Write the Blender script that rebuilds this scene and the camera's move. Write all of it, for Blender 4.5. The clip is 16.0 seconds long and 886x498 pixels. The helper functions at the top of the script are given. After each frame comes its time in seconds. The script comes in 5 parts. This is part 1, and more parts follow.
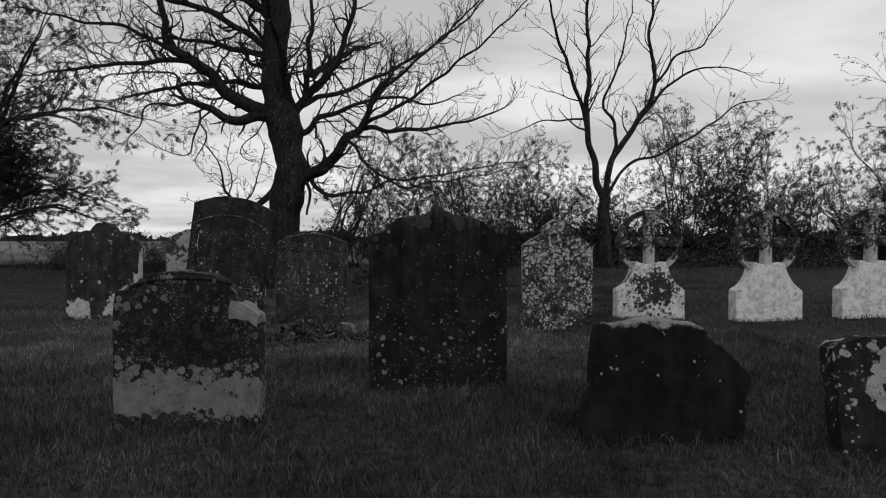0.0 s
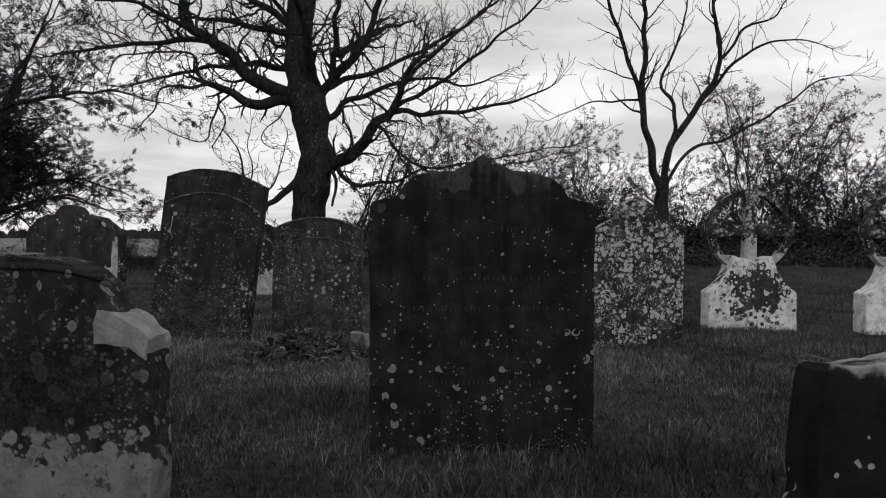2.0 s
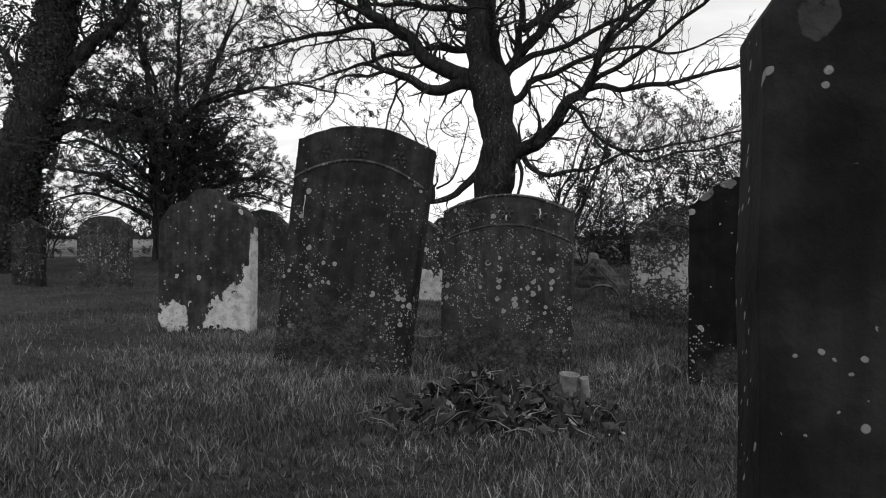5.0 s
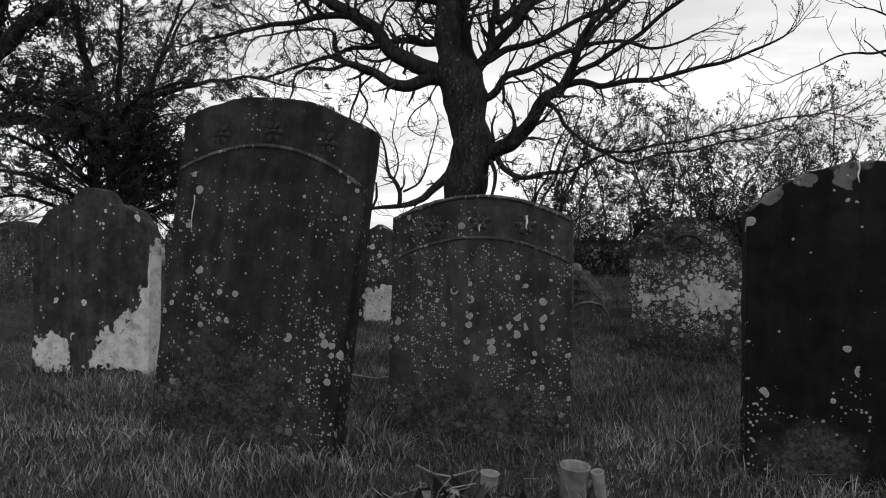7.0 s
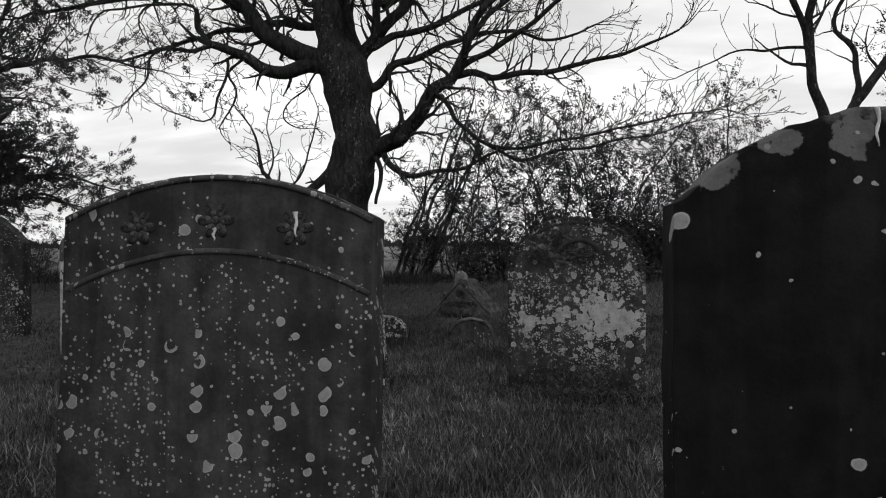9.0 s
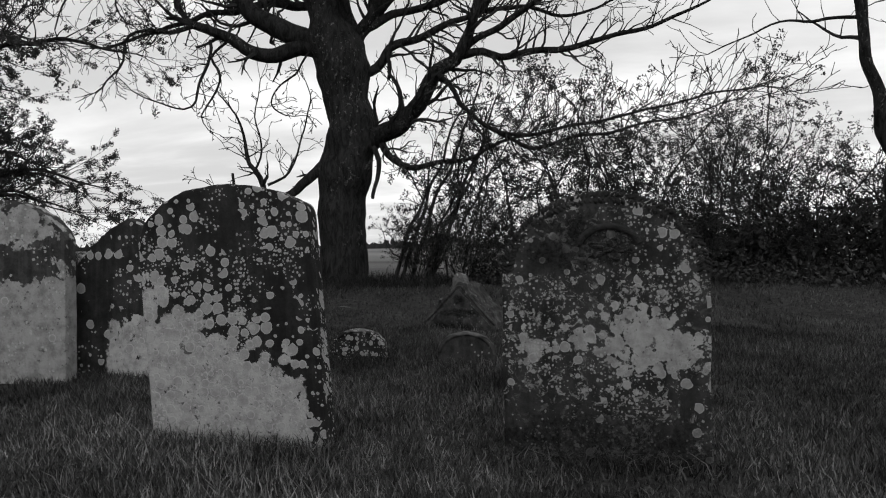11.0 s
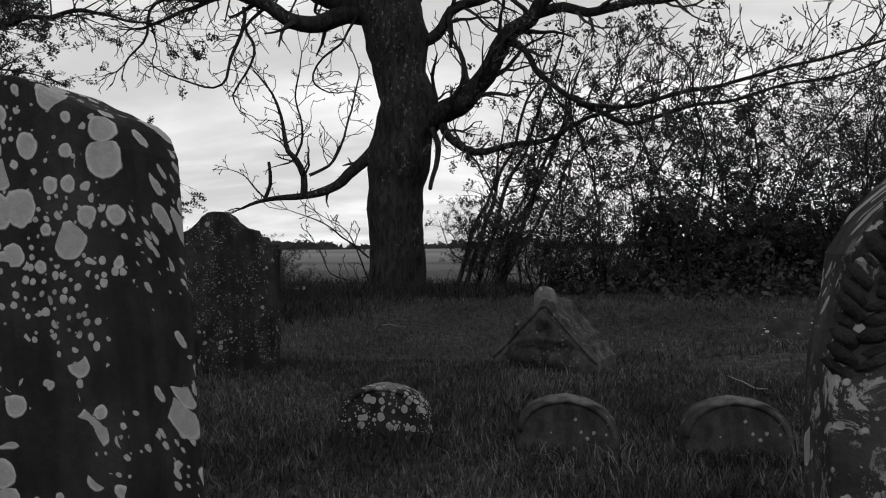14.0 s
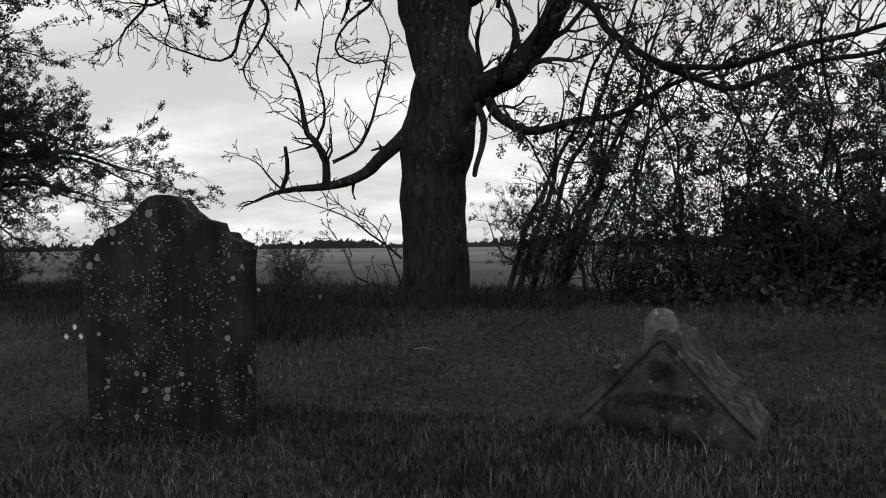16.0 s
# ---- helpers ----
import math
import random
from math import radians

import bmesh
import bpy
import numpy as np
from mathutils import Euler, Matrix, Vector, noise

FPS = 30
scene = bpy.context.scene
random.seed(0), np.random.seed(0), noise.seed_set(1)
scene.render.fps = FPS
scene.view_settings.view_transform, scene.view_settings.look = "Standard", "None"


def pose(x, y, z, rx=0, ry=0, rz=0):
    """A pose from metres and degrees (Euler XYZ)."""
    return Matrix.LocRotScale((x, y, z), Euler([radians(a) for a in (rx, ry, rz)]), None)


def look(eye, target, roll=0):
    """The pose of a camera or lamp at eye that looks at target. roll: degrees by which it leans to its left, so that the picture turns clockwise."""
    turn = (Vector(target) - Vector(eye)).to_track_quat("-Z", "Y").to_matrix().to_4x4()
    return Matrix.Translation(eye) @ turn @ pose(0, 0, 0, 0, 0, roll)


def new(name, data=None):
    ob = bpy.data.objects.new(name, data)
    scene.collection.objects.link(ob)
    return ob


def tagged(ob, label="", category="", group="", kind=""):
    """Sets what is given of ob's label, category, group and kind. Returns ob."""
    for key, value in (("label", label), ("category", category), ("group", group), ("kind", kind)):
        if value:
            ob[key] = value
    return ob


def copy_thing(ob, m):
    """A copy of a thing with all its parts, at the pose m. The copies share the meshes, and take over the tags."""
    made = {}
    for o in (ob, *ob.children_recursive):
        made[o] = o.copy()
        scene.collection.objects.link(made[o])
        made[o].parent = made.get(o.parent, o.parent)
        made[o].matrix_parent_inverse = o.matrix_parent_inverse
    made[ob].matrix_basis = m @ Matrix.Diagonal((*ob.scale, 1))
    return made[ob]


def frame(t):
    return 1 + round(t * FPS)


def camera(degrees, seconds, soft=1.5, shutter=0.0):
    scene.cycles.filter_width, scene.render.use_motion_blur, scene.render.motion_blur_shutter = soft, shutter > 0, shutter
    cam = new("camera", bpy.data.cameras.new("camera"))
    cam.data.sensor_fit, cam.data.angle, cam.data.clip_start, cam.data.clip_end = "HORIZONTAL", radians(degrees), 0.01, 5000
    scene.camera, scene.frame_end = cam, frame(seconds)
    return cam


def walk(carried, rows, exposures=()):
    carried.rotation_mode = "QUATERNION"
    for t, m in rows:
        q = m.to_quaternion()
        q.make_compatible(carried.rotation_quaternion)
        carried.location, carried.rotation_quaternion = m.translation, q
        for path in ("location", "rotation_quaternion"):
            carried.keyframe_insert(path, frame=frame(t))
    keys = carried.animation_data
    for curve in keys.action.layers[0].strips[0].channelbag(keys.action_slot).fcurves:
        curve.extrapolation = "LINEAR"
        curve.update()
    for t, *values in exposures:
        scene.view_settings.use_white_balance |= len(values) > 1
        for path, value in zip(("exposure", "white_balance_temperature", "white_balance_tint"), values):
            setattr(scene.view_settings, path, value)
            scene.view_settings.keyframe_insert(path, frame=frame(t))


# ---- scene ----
cam = camera(67.5, 16.0, soft=1.1)
METRES, EYE, TILT, LEAN, TURN = 11.0, 1.0, -0.9, 0.0, 0.0
ROWS = [
    (0.0, 0.0, 0.0, 0.0, 0.0, 0.0, -0.0),
    (0.5, -0.0014, 0.0395, -0.0027, 0.02, -0.01, -0.05),
    (1.0, 0.0026, 0.0804, -0.0055, 0.22, -0.04, -0.14),
    (1.5, 0.0016, 0.1173, -0.0061, 2.25, -0.07, -0.22),
    (2.0, -0.0041, 0.1525, -0.0084, 3.12, -0.1, -0.26),
    (2.5, -0.006, 0.1864, -0.0104, 4.58, -0.11, -0.27),
    (3.0, -0.0129, 0.2172, -0.0129, 7.65, -0.07, -0.32),
    (3.5, -0.0235, 0.2481, -0.0143, 9.88, -0.06, -0.36),
    (4.0, -0.0317, 0.2814, -0.0147, 13.24, -0.11, -0.27),
    (4.5, -0.0415, 0.3074, -0.0144, 18.69, -0.13, -0.34),
    (7.0, -0.0761, 0.4314, -0.0064, 16.27, 0.26, -0.34),
    (7.5, -0.0699, 0.4634, -0.0063, 11.67, 0.32, -0.18),
    (8.0, -0.0664, 0.4906, -0.0037, 9.93, 0.38, -0.06),
    (8.5, -0.0649, 0.5216, -0.0031, 8.45, 0.43, 0.06),
    (9.0, -0.0645, 0.5481, -0.0015, 8.22, 0.48, 0.11),
    (9.5, -0.0586, 0.5785, -0.0045, 8.46, 0.52, 0.21),
    (12.0, -0.0727, 0.7144, -0.0033, 10.09, 0.65, 0.32),
    (12.5, -0.0792, 0.7426, -0.0005, 9.75, 0.68, 0.35),
    (13.0, -0.0794, 0.7766, 0.0006, 12.4, 0.65, 0.36),
    (13.5, -0.0855, 0.8048, 0.0012, 15.22, 0.67, 0.26),
    (14.0, -0.097, 0.8369, -0.0004, 15.55, 0.65, 0.21),
    (14.5, -0.1084, 0.8721, -0.0042, 16.06, 0.7, 0.29),
    (15.0, -0.1156, 0.9023, -0.0037, 17.13, 0.62, 0.21),
    (15.5, -0.1282, 0.9383, -0.0022, 17.21, 0.79, 0.14),
    (16.0, -0.1417, 0.9734, 0.0022, 19.1, 0.52, 0.31),
]
EXPOSURES = [(0.0, -0.28), (1.5, -0.1), (3.0, 0.12), (4.5, 0.40), (7.0, 0.22), (9.5, 0.20), (12.5, -0.04), (16.0, 0.0)]
walk(cam, [(t, pose(0, 0, EYE, TILT, LEAN, TURN) @ pose(METRES * x, METRES * y, METRES * z, 90 + pitch, roll, yaw)) for t, x, y, z, yaw, pitch, roll in ROWS],
     exposures=EXPOSURES)

# ---- world, sun, exposure ----
SUN_EL, SUN_AZ = 48.0, 150.0          # degrees; azimuth clockwise from +y
world = bpy.data.worlds.new("overcast_sky")
scene.world = world
world.use_nodes = True


class Tree:
    """Short hand for building node trees."""

    def __init__(self, nt):
        self.nt = nt
        self.links = nt.links

    def add(self, kind, **sets):
        n = self.nt.nodes.new(kind)
        for k, v in sets.items():
            if k == "operation":
                n.operation = v
            elif k == "blend":
                n.blend_type = v
            elif k == "feature":
                n.feature = v
            elif k == "dims":
                n.noise_dimensions = v
        return n

    def put(self, sock, v):
        if isinstance(v, bpy.types.NodeSocket):
            self.links.new(v, sock)
        elif v is not None:
            sock.default_value = v

    def math(self, op, a, b=None, c=None, clamp=False):
        n = self.add("ShaderNodeMath", operation=op)
        n.use_clamp = clamp
        self.put(n.inputs[0], a)
        self.put(n.inputs[1], b)
        self.put(n.inputs[2], c)
        return n.outputs[0]

    def noise(self, vec, scale, detail=6, rough=0.6, warp=0.0):
        n = self.add("ShaderNodeTexNoise")
        self.put(n.inputs["Vector"], vec)
        n.inputs["Scale"].default_value = scale
        n.inputs["Detail"].default_value = detail
        n.inputs["Roughness"].default_value = rough
        n.inputs["Distortion"].default_value = warp
        return n.outputs["Fac"]

    def voronoi(self, vec, scale, rand=1.0):
        n = self.add("ShaderNodeTexVoronoi")
        self.put(n.inputs["Vector"], vec)
        n.inputs["Scale"].default_value = scale
        n.inputs["Randomness"].default_value = rand
        n.voronoi_dimensions = "2D"
        return n.outputs["Distance"], n.outputs["Color"]

    def ramp(self, fac, lo, hi, a=0.0, b=1.0):
        n = self.add("ShaderNodeMapRange")
        n.interpolation_type = "SMOOTHSTEP"
        self.put(n.inputs["Value"], fac)
        for i, v in zip((1, 2, 3, 4), (lo, hi, a, b)):
            n.inputs[i].default_value = v
        return n.outputs[0]

    def mix(self, fac, a, b):
        """Mix of two grey values."""
        n = self.add("ShaderNodeMix")
        self.put(n.inputs["Factor"], fac)
        self.put(n.inputs["A"], a)
        self.put(n.inputs["B"], b)
        return n.outputs[0]

    def scaled(self, vec, sx, sy, sz, ox=0.0, oy=0.0, oz=0.0):
        n = self.add("ShaderNodeMapping")
        self.put(n.inputs["Vector"], vec)
        n.inputs["Scale"].default_value = (sx, sy, sz)
        n.inputs["Location"].default_value = (ox, oy, oz)
        return n.outputs[0]


w = Tree(world.node_tree)
bg = world.node_tree.nodes["Background"]
sky = w.add("ShaderNodeTexSky")
sky.sky_type, sky.sun_disc = "NISHITA", False
sky.sun_elevation, sky.sun_rotation = radians(SUN_EL), radians(SUN_AZ)
sky.air_density, sky.dust_density = 1.0, 3.0
bw = w.add("ShaderNodeRGBToBW")
w.links.new(sky.outputs[0], bw.inputs[0])
gen = w.add("ShaderNodeTexCoord").outputs["Generated"]
sx = w.add("ShaderNodeSeparateXYZ")
w.links.new(gen, sx.inputs[0])
# clouds lie on a flat deck overhead, so they draw out towards the horizon
up = w.math("MAXIMUM", sx.outputs[2], 0.0)
den = w.math("ADD", up, 0.16)
cv = w.add("ShaderNodeCombineXYZ")
w.links.new(w.math("DIVIDE", sx.outputs[0], den), cv.inputs[0])
w.links.new(w.math("DIVIDE", sx.outputs[1], den), cv.inputs[1])
cv.inputs[2].default_value = 3.7
cl = w.noise(w.scaled(cv.outputs[0], 0.8, 1.25, 1.0), 0.95, 7, 0.52, 0.35)
cloud = w.ramp(cl, 0.34, 0.66, 0.72, 1.14)
# heavy overcast: bright above the horizon, dark cloud overhead
deck = w.ramp(up, 0.25, 0.9, 1.0, 0.62)
soft_sky = w.math("MULTIPLY", w.mix(0.86, w.math("MULTIPLY", bw.outputs[0], 0.9), 7.6), w.math("MULTIPLY", cloud, deck))
w.links.new(soft_sky, bg.inputs["Color"])
bg.inputs["Strength"].default_value = 0.132

sun = new("sun", bpy.data.lights.new("sun", "SUN"))
sun.data.energy, sun.data.angle, sun.data.color = 0.5, radians(40), (1, 1, 1)
sun.matrix_world = look((8 * math.sin(radians(SUN_AZ)), 8 * math.cos(radians(SUN_AZ)), 8 * math.tan(radians(SUN_EL))), (0, 0, 0))


# ---- materials (the clip is in black and white: all greys) ----
def material(name, rough=0.9, spec=0.25):
    m = bpy.data.materials.new(name)
    m.use_nodes = True
    t = Tree(m.node_tree)
    b = m.node_tree.nodes["Principled BSDF"]
    b.inputs["Roughness"].default_value = rough
    b.inputs["Specular IOR Level"].default_value = spec
    return m, t, b


def bump(t, b, height, strength=0.4, dist=0.01):
    n = t.add("ShaderNodeBump")
    n.inputs["Strength"].default_value = strength
    n.inputs["Distance"].default_value = dist
    t.put(n.inputs["Height"], height)
    t.links.new(n.outputs[0], b.inputs["Normal"])


def stone(name, dark=0.022, mid=0.05, light=0.42, big=0.3, small=0.4, seed=0.0, patches=(), stains=(), streak=0.5, spot_low=None, big_scale=13.0, rough=0.92, crust=0.0, pale_part=1.0, moss=(), spot=0.42, thin=0.3, skew=1.5):
    """Weathered gravestone: dark algae, drip streaks, round lichen of two sizes, pale bare patches.
    patches: ("below", z, wobble) | ("above", z, wobble) | ("blob", x, z, rx, rz, wobble): pale stone shows there; on A
    and C "above" is painted top light.
    stains: ("blob"...)/("below"...) where the dark film covers the pale again. spot_low: lichen thins out above this
    height."""
    m, t, b = material(name, rough, 0.1)
    co = t.add("ShaderNodeTexCoord").outputs["Object"]
    p = t.scaled(co, 1, 1, 1, seed * 3.1, seed * 1.7, seed * 2.3)
    s = t.add("ShaderNodeSeparateXYZ")
    t.links.new(co, s.inputs[0])
    X, Z = s.outputs[0], s.outputs[2]
    # flat coordinates for the round lichens, slanted so that edges and sides carry them too
    flat = t.add("ShaderNodeCombineXYZ")
    t.put(flat.inputs[0], t.math("ADD", t.math("ADD", X, t.math("MULTIPLY", s.outputs[1], 0.7)), seed * 3.7))
    t.put(flat.inputs[1], t.math("ADD", t.math("ADD", Z, t.math("MULTIPLY", s.outputs[1], 0.7)), seed * 1.9))
    bend = t.add("ShaderNodeVectorMath", operation="ADD")
    nz = t.add("ShaderNodeTexNoise")
    t.put(nz.inputs["Vector"], p)
    nz.inputs["Scale"].default_value = 22
    nz.inputs["Detail"].default_value = 4
    sc = t.add("ShaderNodeVectorMath", operation="SCALE")
    t.links.new(nz.outputs["Color"], sc.inputs[0])
    sc.inputs["Scale"].default_value = 0.015
    t.links.new(flat.outputs[0], bend.inputs[0])
    t.links.new(sc.outputs[0], bend.inputs[1])
    flat = bend.outputs[0]
    d1, c1 = t.voronoi(flat, big_scale)
    grain = t.noise(p, 9, 8, 0.68)
    fine = t.noise(p, 90, 4, 0.6)
    wob = t.math("ADD", t.math("MULTIPLY", t.math("SUBTRACT", t.noise(p, 8, 8, 0.72), 0.5), 1.5), t.math("ADD", t.math("MULTIPLY", t.math("SUBTRACT", 0.42, d1), 0.5), 0.5))
    drip = t.noise(t.scaled(p, 16, 16, 1.3), 1.0, 5, 0.6, 0.4)
    base = t.mix(t.ramp(grain, 0.35, 0.7), dark, mid)
    base = t.math("MULTIPLY", base, t.mix(t.ramp(drip, 0.38, 0.62), 1.0 - 0.45 * streak, 1.0 + 0.5 * streak))
    base = t.math("MULTIPLY", base, t.mix(fine, 0.75, 1.25))

    def region(q):
        k = t.math("SUBTRACT", wob, 0.5)
        if q[0] == "below":
            v = t.math("ADD", t.math("SUBTRACT", q[1], Z), t.math("MULTIPLY", k, q[2]))
        elif q[0] == "above":
            v = t.math("ADD", t.math("SUBTRACT", Z, q[1]), t.math("MULTIPLY", k, q[2]))
        elif q[0] == "drip":
            v = t.math("ADD", t.math("SUBTRACT", Z, q[1]), t.math("MULTIPLY", t.math("SUBTRACT", drip, 0.5), q[2]))
            v = t.math("ADD", v, t.math("MULTIPLY", k, q[2] * 0.3))
            return t.ramp(v, -0.05, 0.05)
        elif q[0] == "slope":
            v = t.math("SUBTRACT", t.math("SUBTRACT", q[1], t.math("MULTIPLY", X, q[2])), Z)
            v = t.math("ADD", v, t.math("MULTIPLY", k, q[3]))
        elif q[0] == "left":
            v = t.math("ADD", t.math("SUBTRACT", q[1], X), t.math("MULTIPLY", k, q[2]))
        else:
            dx = t.math("DIVIDE", t.math("SUBTRACT", X, q[1]), q[3])
            dz = t.math("DIVIDE", t.math("SUBTRACT", Z, q[2]), q[4])
            r = t.math("SQRT", t.math("ADD", t.math("MULTIPLY", dx, dx), t.math("MULTIPLY", dz, dz)))
            v = t.math("MULTIPLY", t.math("ADD", t.math("SUBTRACT", 1.0, r), t.math("MULTIPLY", k, q[5])), 0.2)
        return t.ramp(v, -0.012, 0.012)

    mask = None
    for q in patches:
        r = region(q)
        mask = r if mask is None else t.math("MAXIMUM", mask, r)
    if mask is not None:
        # dark flecks eat into the pale areas
        mask = t.math("MULTIPLY", mask, t.ramp(t.noise(p, 34, 7, 0.75), 0.60, 0.65, 1.0, 0.12))
        mask = t.math("MULTIPLY", mask, t.ramp(t.noise(t.scaled(p, 1, 1, 1, 5, 5, 5), 12, 6, 0.7), 0.62, 0.66, 1.0, 0.25))
    for q in stains:
        mask = t.math("MULTIPLY", mask, t.math("SUBTRACT", 1.0, region(q)))
    pale = t.math("MULTIPLY", light * pale_part, t.mix(t.ramp(t.noise(p, 14, 8, 0.7), 0.3, 0.62), 0.52, 1.0))
    col = base if mask is None else t.mix(mask, base, pale)
    # lichen rounds
    s1 = t.add("ShaderNodeSeparateColor")
    t.links.new(c1, s1.inputs[0])
    wide = t.noise(p, 3.2, 3, 0.5)
    dens = t.math("MULTIPLY", t.ramp(wide, 0.34, 0.66), big * 1.25)
    if spot_low is not None:
        dens = t.math("MULTIPLY", dens, t.ramp(t.math("ADD", Z, t.math("MULTIPLY", t.math("SUBTRACT", wob, 0.5), 0.5)), spot_low, spot_low + 0.25, 1.0, thin))
    on1 = t.math("LESS_THAN", s1.outputs[0], dens)
    size1 = t.math("ADD", 0.10, t.math("MULTIPLY", t.math("POWER", s1.outputs[1], skew), spot))
    dd = t.math("ADD", d1, t.math("MULTIPLY", t.math("SUBTRACT", t.noise(p, 55, 3, 0.6), 0.5), 0.12))
    m1 = t.math("MULTIPLY", on1, t.ramp(t.math("SUBTRACT", size1, dd), -0.02, 0.03))
    d2, c2 = t.voronoi(t.scaled(flat, 1, 1, 1, 4.4, 1.2, 0.7), big_scale * 3.1)
    s2 = t.add("ShaderNodeSeparateColor")
    t.links.new(c2, s2.inputs[0])
    dens2 = t.math("MULTIPLY", t.ramp(t.noise(p, 4.5, 4, 0.6), 0.4, 0.7), small)
    if spot_low is not None:
        dens2 = t.math("MULTIPLY", dens2, t.ramp(t.math("ADD", Z, t.math("MULTIPLY", t.math("SUBTRACT", wob, 0.5), 0.5)), spot_low, spot_low + 0.3, 1.0, max(thin * 1.5, 0.1)))
    on2 = t.math("LESS_THAN", s2.outputs[0], dens2)
    m2 = t.math("MULTIPLY", on2, t.ramp(t.math("SUBTRACT", t.math("ADD", 0.1, t.math("MULTIPLY", s2.outputs[1], 0.33)), d2), -0.02, 0.06))
    bare = None
    for q in moss:
        dx = t.math("DIVIDE", t.math("SUBTRACT", X, q[0]), q[2])
        dz = t.math("DIVIDE", t.math("SUBTRACT", Z, q[1]), q[3])
        r = t.math("SQRT", t.math("ADD", t.math("MULTIPLY", dx, dx), t.math("MULTIPLY", dz, dz)))
        k = t.ramp(t.math("ADD", r, t.math("MULTIPLY", t.math("SUBTRACT", t.noise(p, 14, 6, 0.7), 0.5), 1.8)), 0.6, 1.15, 1.0, 0.0)
        bare = k if bare is None else t.math("MAXIMUM", bare, k)
    if bare is not None:
        col = t.mix(bare, col, t.math("MULTIPLY", t.math("MULTIPLY", t.ramp(t.noise(p, 55, 6, 0.75), 0.32, 0.7, 0.3, 1.9), t.ramp(t.noise(p, 9, 5, 0.65), 0.3, 0.7, 0.6, 1.4)), q[4]))
        keep = t.math("SUBTRACT", 1.0, t.math("MULTIPLY", bare, 0.84))
        m1, m2 = t.math("MULTIPLY", m1, keep), t.math("MULTIPLY", m2, keep)
    # rim of each lichen is a little paler than its middle
    rim = t.ramp(t.math("SUBTRACT", size1, dd), 0.0, 0.14, 1.1, 0.75)
    lich = t.math("MULTIPLY", t.math("MULTIPLY", light * 0.95, rim), t.mix(t.noise(p, 60, 4, 0.7), 0.65, 1.25))
    lmask = t.math("MAXIMUM", m1, t.math("MULTIPLY", m2, 0.8))
    if crust:
        cr = t.math("MULTIPLY", t.ramp(t.noise(p, 27, 7, 0.78, 0.6), 0.54, 0.58), t.ramp(t.noise(p, 5, 3, 0.5), 0.38, 0.56))
        if bare is not None:
            cr = t.math("MULTIPLY", cr, keep)
        lmask = t.math("MAXIMUM", lmask, t.math("MULTIPLY", cr, crust))
    col = t.mix(lmask, col, t.math("MAXIMUM", lich, t.math("MULTIPLY", col, 0.9)))
    t.links.new(col, b.inputs["Base Color"])
    h = t.math("ADD", t.math("MULTIPLY", fine, 0.25), t.math("ADD", t.math("MULTIPLY", grain, 0.8), t.math("MULTIPLY", lmask, 0.3)))
    bump(t, b, h, 0.55, 0.012)
    return m


def simple(name, lo, hi, scale=12.0, rough=0.9, spec=0.2, stretch=(1, 1, 1), bumps=0.4, island=0.0):
    """One grey with grain, broad blotches and relief; island: spread of tone from piece to piece."""
    m, t, b = material(name, rough, spec)
    co = t.scaled(t.add("ShaderNodeTexCoord").outputs["Object"], *stretch)
    n1, n2 = t.noise(co, scale, 8, 0.65), t.noise(co, scale * 0.17, 3, 0.5)
    col = t.mix(t.ramp(t.math("ADD", t.math("MULTIPLY", n1, 0.7), t.math("MULTIPLY", n2, 0.3)), 0.32, 0.68), lo, hi)
    if island:
        g = t.add("ShaderNodeNewGeometry").outputs["Random Per Island"]
        col = t.math("MULTIPLY", col, t.mix(g, 1.0 - island, 1.0 + island))
    t.links.new(col, b.inputs["Base Color"])
    if bumps:
        bump(t, b, n1, bumps, 0.02)
    return m


def bark(name):
    m, t, b = material(name, 0.95, 0.08)
    co = t.add("ShaderNodeTexCoord").outputs["Object"]
    fur = t.noise(t.scaled(co, 1, 1, 0.30), 13, 8, 0.72, 0.7)
    fleck = t.ramp(t.noise(t.scaled(co, 1, 1, 0.7), 17, 6, 0.72), 0.57, 0.63)
    zone = t.ramp(t.noise(co, 1.6, 3, 0.5), 0.45, 0.62)
    col = t.mix(t.ramp(fur, 0.34, 0.66), 0.010, 0.040)
    col = t.mix(t.math("MULTIPLY", fleck, zone), col, 0.17)
    t.links.new(col, b.inputs["Base Color"])
    bump(t, b, t.math("ADD", fur, t.math("MULTIPLY", t.noise(co, 60, 4, 0.6), 0.2)), 1.0, 0.05)
    return m


M_BARK = bark("bark")
M_TWIG = simple("twig_bark", 0.02, 0.045, 20, 0.9, 0.1, bumps=0)
M_LEAF = simple("spring_leaf", 0.026, 0.055, 4, 0.7, 0.2, bumps=0, island=0.5)
M_LEAF_DARK = simple("hedge_leaf", 0.022, 0.045, 4, 0.7, 0.2, bumps=0, island=0.5)


